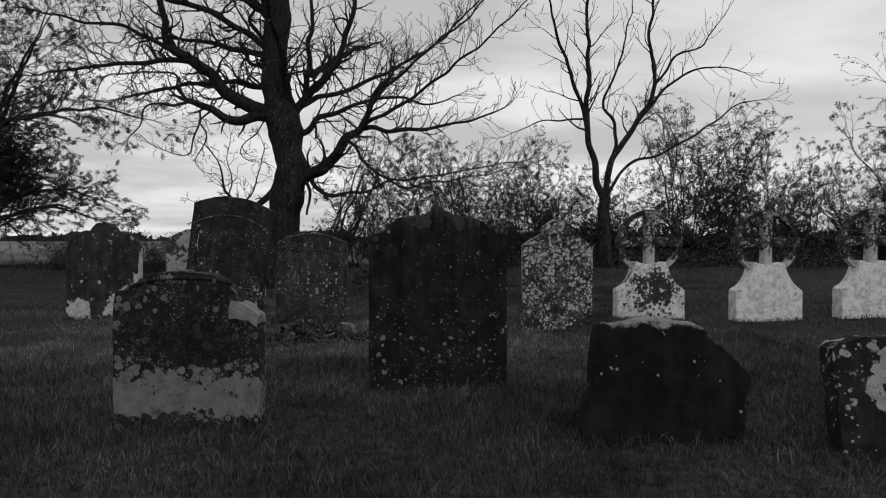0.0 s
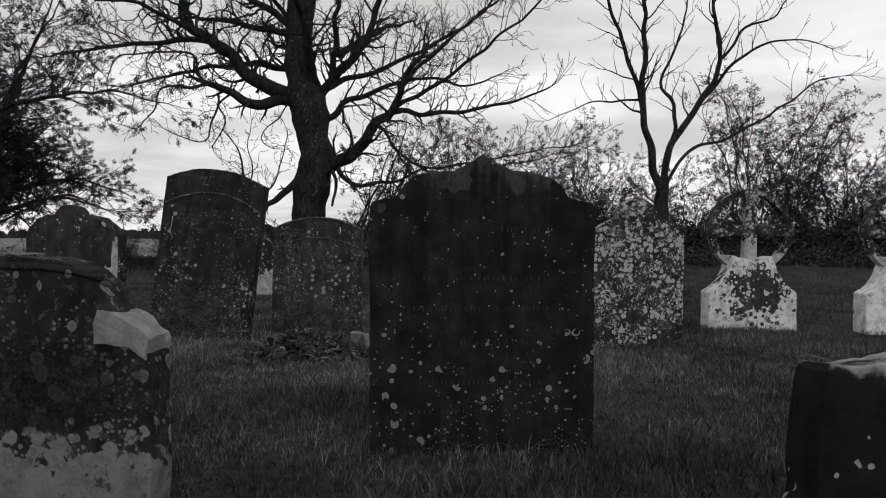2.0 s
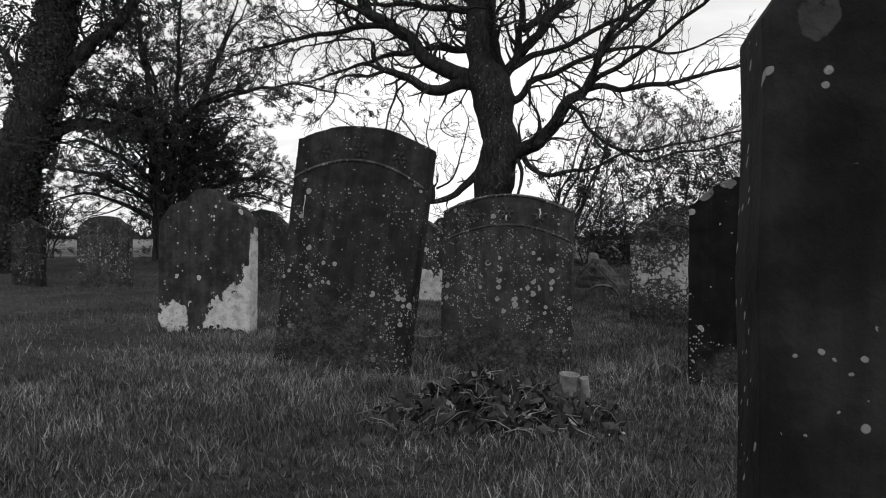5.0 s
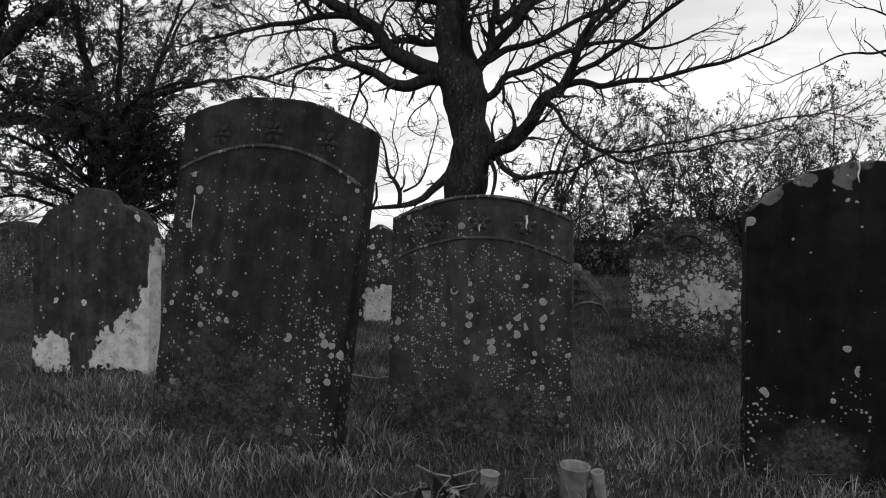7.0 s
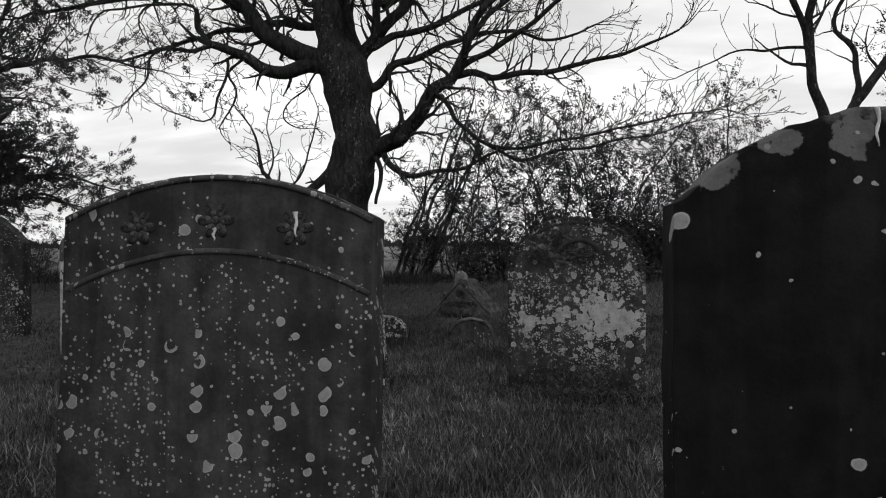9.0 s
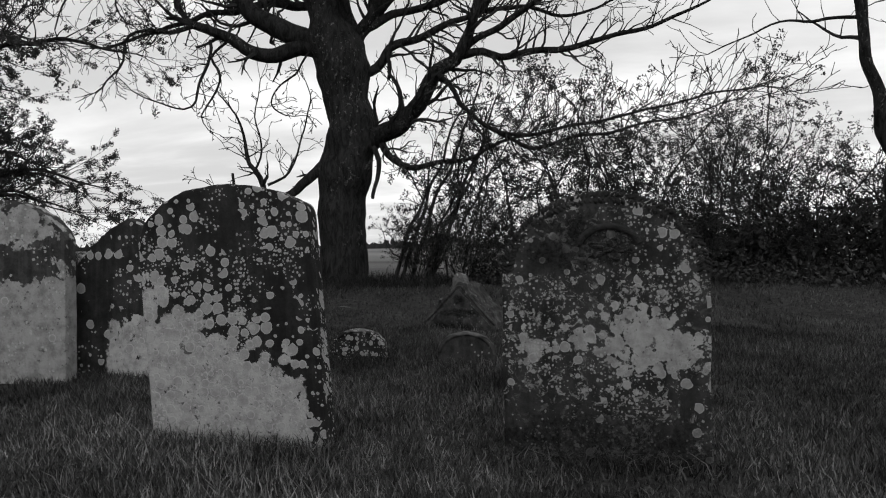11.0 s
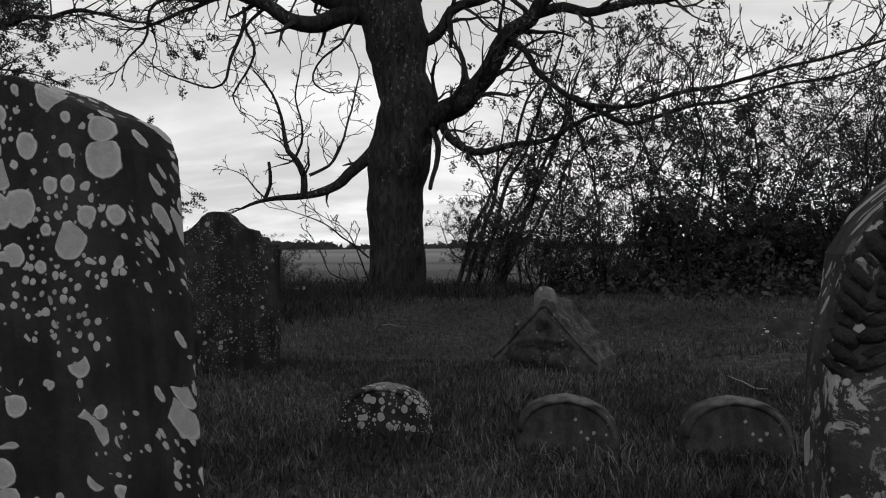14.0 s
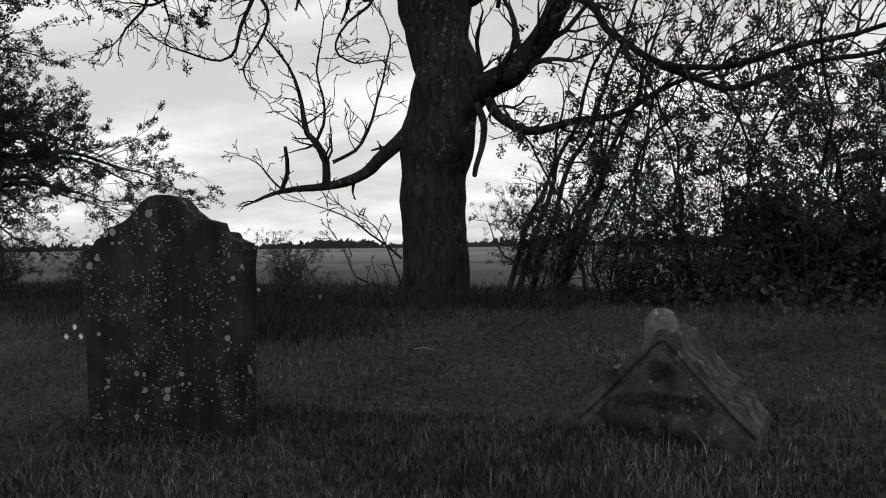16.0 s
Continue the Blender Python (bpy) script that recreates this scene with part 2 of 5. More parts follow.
def grass_material():
    m, t, b = material("grass_blade", 0.6, 0.2)
    co = t.add("ShaderNodeTexCoord").outputs["Object"]
    isl = t.add("ShaderNodeNewGeometry").outputs["Random Per Island"]
    tone = t.mix(t.math("POWER", isl, 2.6), 0.022, 0.165)
    wide = t.ramp(t.noise(co, 0.9, 4, 0.6), 0.34, 0.66, 0.5, 1.55)
    s = t.add("ShaderNodeSeparateXYZ")
    t.links.new(co, s.inputs[0])
    # a pool of light painted into the blade colour mid-plot, dimmer outside it
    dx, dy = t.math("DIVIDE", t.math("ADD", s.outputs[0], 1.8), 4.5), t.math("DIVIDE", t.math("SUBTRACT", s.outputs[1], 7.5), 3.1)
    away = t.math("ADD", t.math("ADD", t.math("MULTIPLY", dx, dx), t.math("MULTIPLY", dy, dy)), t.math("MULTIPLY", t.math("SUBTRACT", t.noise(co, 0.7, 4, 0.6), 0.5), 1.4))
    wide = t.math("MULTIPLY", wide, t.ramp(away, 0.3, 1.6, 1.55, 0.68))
    tuft = t.ramp(t.noise(co, 6, 4, 0.6), 0.3, 0.7, 0.7, 1.3)
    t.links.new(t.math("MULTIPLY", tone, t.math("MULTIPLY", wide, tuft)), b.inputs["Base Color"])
    return m


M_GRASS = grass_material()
M_DRY = simple("dry_stalk", 0.08, 0.2, 9, 0.8, 0.2, bumps=0, island=0.5)
# darker than the turf blades: the hedge's shade is put into this grey
M_RANK_SHADED = simple("shaded_rank_growth", 0.012, 0.035, 5, 0.8, 0.1, bumps=0, island=0.6)
M_PETAL = simple("white_petal", 0.5, 0.75, 9, 0.7, 0.2, bumps=0)
M_TIN = simple("tin", 0.08, 0.22, 30, 0.4, 0.5, bumps=0.2)
M_LIME = simple("bird_lime", 0.4, 0.7, 60, 0.8, 0.2, bumps=0)
M_GLASSY = simple("white_plastic", 0.15, 0.36, 20, 0.35, 0.4, bumps=0.1)
M_FARWOOD = simple("far_wood", 0.03, 0.06, 0.3, 1.0, 0.0, bumps=0)
M_LETTER = simple("worn_lettering", 0.022, 0.05, 40, 0.95, 0.1, bumps=0)
M_WALLFAR = simple("far_render", 0.14, 0.22, 0.5, 0.9, 0.1, bumps=0)


def ground_material():
    m, t, b = material("grass_and_fields", 0.95, 0.1)
    co = t.add("ShaderNodeTexCoord").outputs["Object"]
    s = t.add("ShaderNodeSeparateXYZ")
    t.links.new(co, s.inputs[0])
    n1, n2, n3 = t.noise(co, 18, 8, 0.7), t.noise(co, 1.1, 5, 0.6), t.noise(co, 120, 3, 0.6)
    turf = t.math("MULTIPLY", t.mix(t.ramp(n1, 0.32, 0.68), 0.013, 0.055), t.mix(t.ramp(n2, 0.3, 0.7), 0.7, 1.35))
    turf = t.math("MULTIPLY", turf, t.mix(n3, 0.7, 1.3))
    edge = t.math("ADD", s.outputs[1], t.math("MULTIPLY", t.math("SUBTRACT", n2, 0.5), 5.0))
    strip = t.noise(t.scaled(co, 0.012, 0.09, 1), 1.0, 4, 0.5)
    rough_field = t.mix(t.ramp(strip, 0.35, 0.65), 0.055, 0.11)
    crop = t.mix(t.ramp(t.noise(t.scaled(co, 0.004, 0.02, 1), 1.0, 4, 0.5), 0.35, 0.65), 0.12, 0.2)
    far = t.mix(t.ramp(edge, 48, 56), rough_field, crop)
    t.links.new(t.mix(t.ramp(edge, 20, 26), turf, far), b.inputs["Base Color"])
    bump(t, b, n1, 0.6, 0.04)
    return m


M_GROUND = ground_material()


# ---- mesh helpers ----
def mesh_of(name, verts, faces, mat, smooth=False):
    me = bpy.data.meshes.new(name)
    me.from_pydata([tuple(v) for v in verts], [], faces)
    me.materials.append(mat)
    if smooth:
        me.polygons.foreach_set("use_smooth", [True] * len(me.polygons))
    me.update()
    return me


def part(name, me, parent, label="", m=None):
    """Link mesh data as one object under a thing or part."""
    ob = new(name, me)
    ob.parent = parent
    if m is not None:
        ob.matrix_basis = m
    return tagged(ob, label)


def bm_mesh(name, bm, mat, smooth=False):
    me = bpy.data.meshes.new(name)
    bm.normal_update()
    bm.to_mesh(me)
    bm.free()
    me.materials.append(mat)
    if smooth:
        me.polygons.foreach_set("use_smooth", [True] * len(me.polygons))
    return me


class Pile:
    """Collects tubes and leaves for one mesh."""

    def __init__(self):
        self.v, self.f = [], []

    def tube(self, pts, radii, sides=5):
        n0 = len(self.v)
        pts = [Vector(p) for p in pts]
        side = None
        for i, p in enumerate(pts):
            a, c = pts[max(i - 1, 0)], pts[min(i + 1, len(pts) - 1)]
            d = (c - a).normalized()
            if side is None:
                side = d.cross(Vector((0.3, 0.9, 0.2))).normalized()
            side = (side - d * side.dot(d)).normalized()
            o = d.cross(side)
            for k in range(sides):
                an = 2 * math.pi * k / sides
                self.v.append(p + (side * math.cos(an) + o * math.sin(an)) * radii[i])
        for i in range(len(pts) - 1):
            for k in range(sides):
                a, c = n0 + i * sides + k, n0 + i * sides + (k + 1) % sides
                self.f.append((a, c, c + sides, a + sides))
        self.f.append(tuple(n0 + (len(pts) - 1) * sides + k for k in range(sides)))

    def leaf(self, p, d, n, size, fold=0.25):
        """A small pointed leaf, folded along its middle."""
        d = d.normalized()
        s = d.cross(n).normalized()
        q = s.cross(d)
        i = len(self.v)
        self.v += [p, p + d * size * 0.45 + s * size * 0.3 + q * size * fold * 0.3, p + d * size, p + d * size * 0.45 - s * size * 0.3 + q * size * fold * 0.3]
        self.f += [(i, i + 1, i + 2), (i, i + 2, i + 3)]

    def mesh(self, name, mat, smooth=True):
        return mesh_of(name, self.v, self.f, mat, smooth)


def rand_dir(rng):
    while True:
        v = Vector((rng.uniform(-1, 1), rng.uniform(-1, 1), rng.uniform(-1, 1)))
        if 0.05 < v.length < 1:
            return v.normalized()


def resample(pts, radii, step):
    """Smooth a coarse line of points (Catmull-Rom) and give it even steps."""
    P = [Vector(p) for p in pts]
    P = [P[0] * 2 - P[1]] + P + [P[-1] * 2 - P[-2]]
    out, rad = [], []
    for i in range(1, len(P) - 2):
        a, b, c, d = P[i - 1], P[i], P[i + 1], P[i + 2]
        n = max(2, int((c - b).length / step))
        for k in range(n):
            u = k / n
            out.append(0.5 * ((2 * b) + (c - a) * u + (2 * a - 5 * b + 4 * c - d) * u * u + (3 * b - a - 3 * c + d) * u ** 3))
            rad.append(radii[i - 1] + (radii[i] - radii[i - 1]) * u)
    out.append(P[-2])
    rad.append(radii[-1])
    return out, rad


def branch(pile, rng, p, d, length, r, level, spec, ends):
    """A crooked branch with side shoots; ends collects the tips and way of the last shoots."""
    n = max(3, int(length / spec["step"][level]))
    pts, rad = [p.copy()], [r]
    way = d.normalized()
    for i in range(n):
        way = (way + rand_dir(rng) * spec["crook"] + Vector((0, 0, spec["lift"]))).normalized()
        pts.append(pts[-1] + way * (length / n))
        rad.append(max(r * (1 - 0.75 * (i + 1) / n), spec["tip"]))
    pile.tube(pts, rad, 5 if r > 0.035 else 3)
    if level + 1 < len(spec["step"]):
        kids = max(1, int(length * spec["kids"][level]))
        for k in range(kids):
            f = 0.2 + 0.8 * (k + rng.random()) / kids
            i = min(int(f * n), n - 1)
            q = pts[i].lerp(pts[i + 1], f * n - i)
            along = (pts[i + 1] - pts[i]).normalized()
            side = rand_dir(rng)
            side = (side - along * side.dot(along)).normalized()
            side.z *= spec.get("flat", 1.0)
            nd = along * math.cos(spec["angle"]) + side * math.sin(spec["angle"])
            branch(pile, rng, q, nd, length * spec["ratio"] * rng.uniform(0.6, 1.15) * (1.15 - 0.5 * f), max(rad[i] * 0.6, spec["tip"]), level + 1, spec, ends)
    else:
        ends.append((pts, way))


# ---- ground ----
def sstep(a, b, v):
    u = np.clip((v - a) / (b - a), 0, 1)
    return u * u * (3 - 2 * u)


def ground_z(x, y):
    x, y = np.asarray(x, float), np.asarray(y, float)
    near = 1 - sstep(25, 45, np.hypot(x, y - 10))
    z = 0.026 * np.sin(1.7 * x + 0.6 * y) * np.cos(1.1 * y - 0.5 * x) + 0.012 * np.sin(3.9 * x + 1.3) * np.sin(3.1 * y)
    bank = sstep(14.5, 17.2, y) * (1 - sstep(19.5, 23.0, y))
    z = z * near + 0.2 * bank * (1 - sstep(24, 40, np.abs(x)))
    z = z + 0.16 * np.exp(-((x - 0.3) ** 2 + (y - 14.6) ** 2) / 0.9)
    return z - 0.15 * sstep(21, 30, y)


def axis(lo, hi, fine, far):
    near = list(np.arange(lo, hi + 1e-6, fine))
    step, a, b = fine, lo, hi
    left, right = [], []
    while b < far:
        step *= 1.35
        a, b = a - step, b + step
        left.append(a)
        right.append(b)
    return np.array(left[::-1] + near + right)


gx, gy = axis(-14, 14, 0.2, 2600), axis(-3, 25, 0.2, 2600)
GX, GY = np.meshgrid(gx, gy)
GZ = ground_z(GX, GY)
nx = len(gx)
gv = np.stack([GX.ravel(), GY.ravel(), GZ.ravel()], 1)
gf = [(j * nx + i, j * nx + i + 1, (j + 1) * nx + i + 1, (j + 1) * nx + i) for j in range(len(gy) - 1) for i in range(nx - 1)]
ground = new("ground", mesh_of("ground", gv, gf, M_GROUND, True))
tagged(ground, "rough churchyard turf running out to flat open fields", "ground", kind="structure")


def gz(x, y):
    return float(ground_z(x, y))


# ---- headstones ----
def slab(name, w, h, d, anchors, mat, seed=0, wear=0.005, bury=0.3, mirror=True, bev=0.008, taper=0.0, parent=None, label=""):
    """A standing slab: flat sides, a top line given by (u, z) anchors over the half or whole width, worn edges."""
    rng = random.Random(seed)
    if mirror:
        anchors = [(-u, z) for u, z in anchors[::-1] if u > 0] + list(anchors)
    us = np.linspace(-1, 1, 73)
    zs = np.interp(us, [a[0] for a in anchors], [a[1] for a in anchors])
    top = [(u * w / 2, z) for u, z in zip(us, zs)][::-1]
    zr, zl = top[0][1], top[-1][1]
    right = [(w / 2 - taper * (1 - z / h), z) for z in np.linspace(-bury, zr, 16)[:-1]]
    left = [(-w / 2 + taper * (1 - z / h), z) for z in np.linspace(zl, -bury, 16)[1:]]
    line = []
    for x, z in right + top + left:
        k = noise.noise(Vector((x * 9, z * 9, seed * 7.3))) * wear + noise.noise(Vector((x * 30, z * 30, seed * 3.3))) * wear * 0.6
        line.append((x + k * (1 if x > 0 else -1), z + k))
    bm = bmesh.new()
    front = bm.faces.new([bm.verts.new((x, -d / 2, z)) for x, z in line])
    ext = bmesh.ops.extrude_face_region(bm, geom=[front])
    bmesh.ops.translate(bm, verts=[e for e in ext["geom"] if isinstance(e, bmesh.types.BMVert)], vec=(0, d, 0))
    bmesh.ops.recalc_face_normals(bm, faces=bm.faces)
    rims = [e for e in bm.edges if abs(e.verts[0].co.y - e.verts[1].co.y) < 1e-6]
    bmesh.ops.bevel(bm, geom=rims, offset=bev, segments=2, profile=0.6, affect="EDGES", clamp_overlap=True)
    return bm_mesh(name, bm, mat)


def arc_anchors(mid, edge, n=8):
    return [(u, edge + (mid - edge) * (1 - u * u)) for u in [i / n for i in range(n + 1)]]


def strip(pts, y0, depth, width, mat, name="moulding"):
    """A half-round raised line over (x, z) points on a slab's face."""
    pile = Pile()
    pile.tube([(x, y0, z) for x, z in pts], [width] * len(pts), 6)
    return pile.mesh(name, mat)


def bars(name, rows, y0, mat, seed, h=0.022):
    """Illegible worn lettering: rows (z, half width, centre) of short upright strokes a millimetre proud."""
    rng = random.Random(seed)
    v, f = [], []
    for z, half, cx in rows:
        x = cx - half
        while x < cx + half:
            k = h * rng.uniform(0.5, 1.0)
            ww = rng.uniform(0.003, 0.006)
            if rng.random() < 0.72:
                i = len(v)
                dz = rng.uniform(-0.004, 0.004)
                for yy in (y0 - 0.0015, y0 + 0.004):
                    v += [(x, yy, z + dz), (x + ww, yy, z + dz), (x + ww, yy, z + dz + k), (x, yy, z + dz + k)]
                f += [(i, i + 1, i + 2, i + 3), (i + 4, i + 7, i + 6, i + 5), (i, i + 3, i + 7, i + 4), (i + 1, i + 5, i + 6, i + 2), (i + 2, i + 6, i + 7, i + 3), (i, i + 4, i + 5, i + 1)]
            x += rng.uniform(0.012, 0.024)
    return mesh_of(name, v, f, mat)


def rosette(name, r, mat, parent, m, petals=6):
    """A carved flower facing -y: a boss with its petals round it."""
    bm = bmesh.new()
    bmesh.ops.create_icosphere(bm, subdivisions=2, radius=1, matrix=Matrix.Diagonal((r * 0.25, r * 0.18, r * 0.25, 1)))
    boss = part(name, bm_mesh(name, bm, mat, True), parent, m=m)
    bm = bmesh.new()
    bmesh.ops.create_icosphere(bm, subdivisions=2, radius=1, matrix=Matrix.Diagonal((r * 0.42, r * 0.13, r * 0.27, 1)))
    me = bm_mesh(name + "_petal", bm, mat, True)
    for k in range(petals):
        a = 2 * math.pi * k / petals
        part("petal", me, boss, m=Matrix.Translation((math.cos(a) * r * 0.58, 0, math.sin(a) * r * 0.58)) @ Matrix.Rotation(-a, 4, "Y"))
    return boss


def lime_streak(hs, x, y, z0, z1, r=0.0035):
    """A thin white dribble down a stone's face."""
    n = 6
    pl = Pile()
    pl.tube([(x + 0.0025 * math.sin(9 * k / n + x * 20), y, z0 + (z1 - z0) * k / n) for k in range(n + 1)], [r * (1.5, 1.1, 0.8, 1.0, 0.7, 0.6, 0.3)[k] for k in range(n + 1)], 5)
    part("lime_streak", pl.mesh("lime_streak", M_LIME), hs, "white bird-lime dribble")


def headstone(x, y, rz, label, lean=0.0, back=0.0, group="headstones"):
    e = new("headstone")
    e.matrix_basis = pose(x, y, gz(x, y) * 0.5, back, lean, rz)
    return tagged(e, label, "headstone", group)


# B: broad black stone with a cusped ogee top
mB = stone("black_algae_stone", 0.008, 0.021, 0.24, 0.30, 0.22, 2.0, [("drip", 1.13, 0.45), ("blob", -0.11, 1.11, 0.06, 0.05, 1.0), ("blob", 0.14, 1.10, 0.03, 0.05, 0.7), ("blob", 0.22, 1.145, 0.04, 0.025, 0.8), ("blob", -0.41, 1.0, 0.02, 0.03, 1.6)], spot_low=0.36, big_scale=27, pale_part=0.21, skew=2.4)
hs = headstone(-0.035, 4.42, 5, "broad black algae-stained headstone with cusped ogee top")
part("slab", slab("slab_ogee", 0.915, 1.2, 0.12, [(0, 1.215), (.08, 1.185), (.25, 1.145), (.42, 1.142), (.6, 1.125), (.70, 1.09), (.755, 1.05), (.77, 1.035), (.97, 1.02), (1, 1.0)], mB, 2), hs)
part("inscription", bars("inscription_b", [(0.90, 0.09, 0.14), (0.70, 0.24, 0.0), (0.58, 0.28, 0.0), (0.44, 0.22, 0.02), (0.28, 0.25, 0.0), (0.16, 0.35, -0.02)], -0.0605, M_LETTER, 5), hs, "worn illegible lettering")["kind"] = "stuff"

# A: broken-shouldered stone with a pale foot
# foot is bare pale stone; the pale top edge is light put into colour
mA = stone("pale_footed_stone", 0.010, 0.03, 0.17, 0.5, 0.8, 3.0, [("below", 0.30, 0.42), ("above", 0.83, 0.06)], [("below", 0.07, 0.2)], big_scale=19, crust=0.4, moss=[(0.05, 0.46, 0.36, 0.13, 0.012)])
hs = headstone(-1.36, 3.56, 0, "squat headstone with broken shoulder and pale flaking foot")
part("slab", slab("slab_broken", 0.77, 0.85, 0.13, [(-1, .67), (-.97, .715), (-.88, .73), (-.80, .745), (-.62, .795), (-.35, .828), (-.05, .838), (.25, .822), (.5, .785), (.68, .72), (.74, .65), (.86, .63), (.93, .575), (1, .55)], mA, 3, mirror=False, wear=0.009), hs)
part("arch_moulding", strip([(u * 0.40, 0.70 + 0.10 * math.sqrt(max(0.0, 1 - (u / 0.82) ** 2))) for u in np.linspace(-0.8, 0.62, 24)], -0.063, 0, 0.012, mA), hs)

mBreak = stone("fresh_broken_stone", 0.15, 0.27, 0.3, 0.0, 0.15, 21.0, streak=0.1)
bm = bmesh.new()
bmesh.ops.create_cube(bm, size=1)
bmesh.ops.subdivide_edges(bm, edges=bm.edges, cuts=4, use_grid_fill=True)
for v in bm.verts:
    # a chipped wedge, thinner and lower towards the outer end
    u = v.co.x + 0.5
    v.co = Vector((v.co.x * 0.155, v.co.y * (0.155 - 0.03 * u), v.co.z * 0.085 * (1.1 - 0.4 * u) - 0.05 * u * u))
    v.co += Vector((noise.noise(v.co * 22), noise.noise(v.co * 22 + Vector((5, 0, 0))), noise.noise(v.co * 26 + Vector((0, 5, 0))))) * 0.012
part("broken_ledge", bm_mesh("broken_ledge", bm, mBreak), hs, "pale freshly broken ledge", pose(0.315, -0.005, 0.625, 0, 6, 0))

# C: leaning broken stump of a stone
# pale above z 0.56: light on the broken top, painted into the colour
mC = stone("wet_black_stone", 0.006, 0.015, 0.30, 0.0, 0.05, 4.0, [("above", 0.56, 0.08)], streak=0.3)
hs = headstone(1.12, 3.27, -3, "broken-off black headstone stump with one corner gone", 2.0, -7)
stump = slab("slab_stump", 0.76, 0.6, 0.19, [(-1, .54), (-.97, .555), (-.6, .575), (-.3, .590), (.05, .575), (.3, .56), (.40, .53), (.62, .45), (.85, .37), (1, .31)], mC, 4, mirror=False, wear=0.016, bev=0.014)
for v in stump.vertices:
    v.co.x += 0.13 * (v.co.z - 0.45)
part("slab", stump, hs)

# D: split stone at the edge of the plot
mD = stone("split_pale_stone", 0.012, 0.03, 0.36, 0.12, 0.5, 5.0, [("blob", 0.05, 0.36, 0.30, 0.16, 2.4)], [("below", 0.2, 0.06)])
hs = headstone(2.12, 3.0, -6, "short split headstone with large pale bare patch", 0, -4)
part("slab", slab("slab_split", 0.72, 0.56, 0.14, [(-1, .50), (-.9, .53), (-.3, .55), (.2, .56), (.8, .54), (1, .5)], mD, 5, mirror=False, wear=0.014, taper=0.05), hs)

# E: tall leaning arched stone; F: its lower neighbour; both with carved rosettes
mE = stone("speckled_dark_stone", 0.014, 0.034, 0.34, 0.42, 0.4, 6.0, spot_low=0.55, big_scale=27, moss=[(-0.08, 0.1, 0.42, 0.36, 0.03)], skew=2.6)
mLine = stone("lichened_moulding", 0.03, 0.085, 0.34, 0.3, 0.6, 51.0, big_scale=40)
hs = headstone(-2.42, 7.18, 2, "tall leaning arched headstone speckled with small lichens", 6.5, -2)
part("slab", slab("slab_tall", 0.84, 1.44, 0.13, arc_anchors(1.46, 1.355), mE, 6), hs)
part("arch_moulding", strip([(u * 0.41, 1.125 + 0.13 * (1 - u * u)) for u in np.linspace(-1, 1, 26)], -0.064, 0, 0.009, mLine), hs, "pale lichened moulding")
for i in (-1, 0, 1):
    rosette("rosette", 0.05, mE, hs, pose(i * 0.24, -0.064, 1.315 - 0.03 * abs(i)))
lime_streak(hs, -0.33, -0.065, 1.02, 0.87, 0.0025)
mF = stone("grey_speckled_stone", 0.023, 0.052, 0.34, 0.42, 0.55, 7.0, spot_low=0.6, big_scale=28, moss=[(0.0, 0.02, 0.6, 0.26, 0.036)], skew=2.4)
hs = headstone(-1.50, 7.56, 2, "low arched headstone with three carved rosettes and lichen spots", 0.5, -3)
part("slab", slab("slab_low", 0.80, 1.06, 0.11, arc_anchors(1.08, 0.975), mF, 7), hs)
part("arch_moulding", strip([(u * 0.385, 0.79 + 0.10 * (1 - u * u)) for u in np.linspace(-1, 1, 26)], -0.054, 0, 0.008, mLine), hs, "pale lichened moulding")
part("top_moulding", strip([(u * 0.39, 0.965 + 0.105 * (1 - u * u)) for u in np.linspace(-1, 1, 26)], -0.056, 0, 0.008, mLine), hs, "pale lichened moulding")
for i in (-1, 0, 1):
    rosette("rosette", 0.048, mF, hs, pose(i * 0.20, -0.055, 0.965 - 0.018 * abs(i)))

lime_streak(hs, 0.205, -0.064, 0.985, 0.925, 0.005)
lime_streak(hs, 0.0, -0.064, 0.945, 0.915, 0.004)

# G: white crusted stone with a stepped gable
mG = stone("white_crusted_stone", 0.02, 0.05, 0.55, 1.6, 1.0, 8.0, big_scale=24, crust=1.0)
hs = headstone(1.23, 7.2, 4, "headstone crusted all over with white lichen", 0.5, 0)
part("slab", slab("slab_gable", 0.76, 1.22, 0.12, [(0, 1.22), (.15, 1.20), (.44, 1.12), (.46, 1.05), (.9, .96), (1, .92)], mG, 8), hs)

# K: black stone with a round top between low shoulders
mK = stone("black_stone", 0.005, 0.012, 0.34, 0.42, 0.25, 9.0, [("above", 1.125, 0.08), ("blob", -0.33, 1.02, 0.05, 0.03, 1.6), ("blob", -0.22, 1.075, 0.05, 0.022, 1.6), ("blob", -0.10, 1.075, 0.03, 0.035, 1.4), ("blob", 0.10, 1.07, 0.035, 0.03, 1.4)], spot_low=0.30, big_scale=23, pale_part=0.34, thin=0.05, moss=[(-0.2, 0.1, 0.17, 0.13, 0.034)], skew=2.4)
hs = headstone(-0.055, 7.37, -1, "black headstone with arched top and scattered round lichens")
part("slab", slab("slab_arch", 0.81, 1.14, 0.13, [(0, 1.135), (.25, 1.13), (.5, 1.105), (.7, 1.065), (.88, 1.01), (.93, .985), (1, .965)], mK, 9), hs)

lime_streak(hs, -0.057, -0.066, 1.13, 1.06, 0.0035)

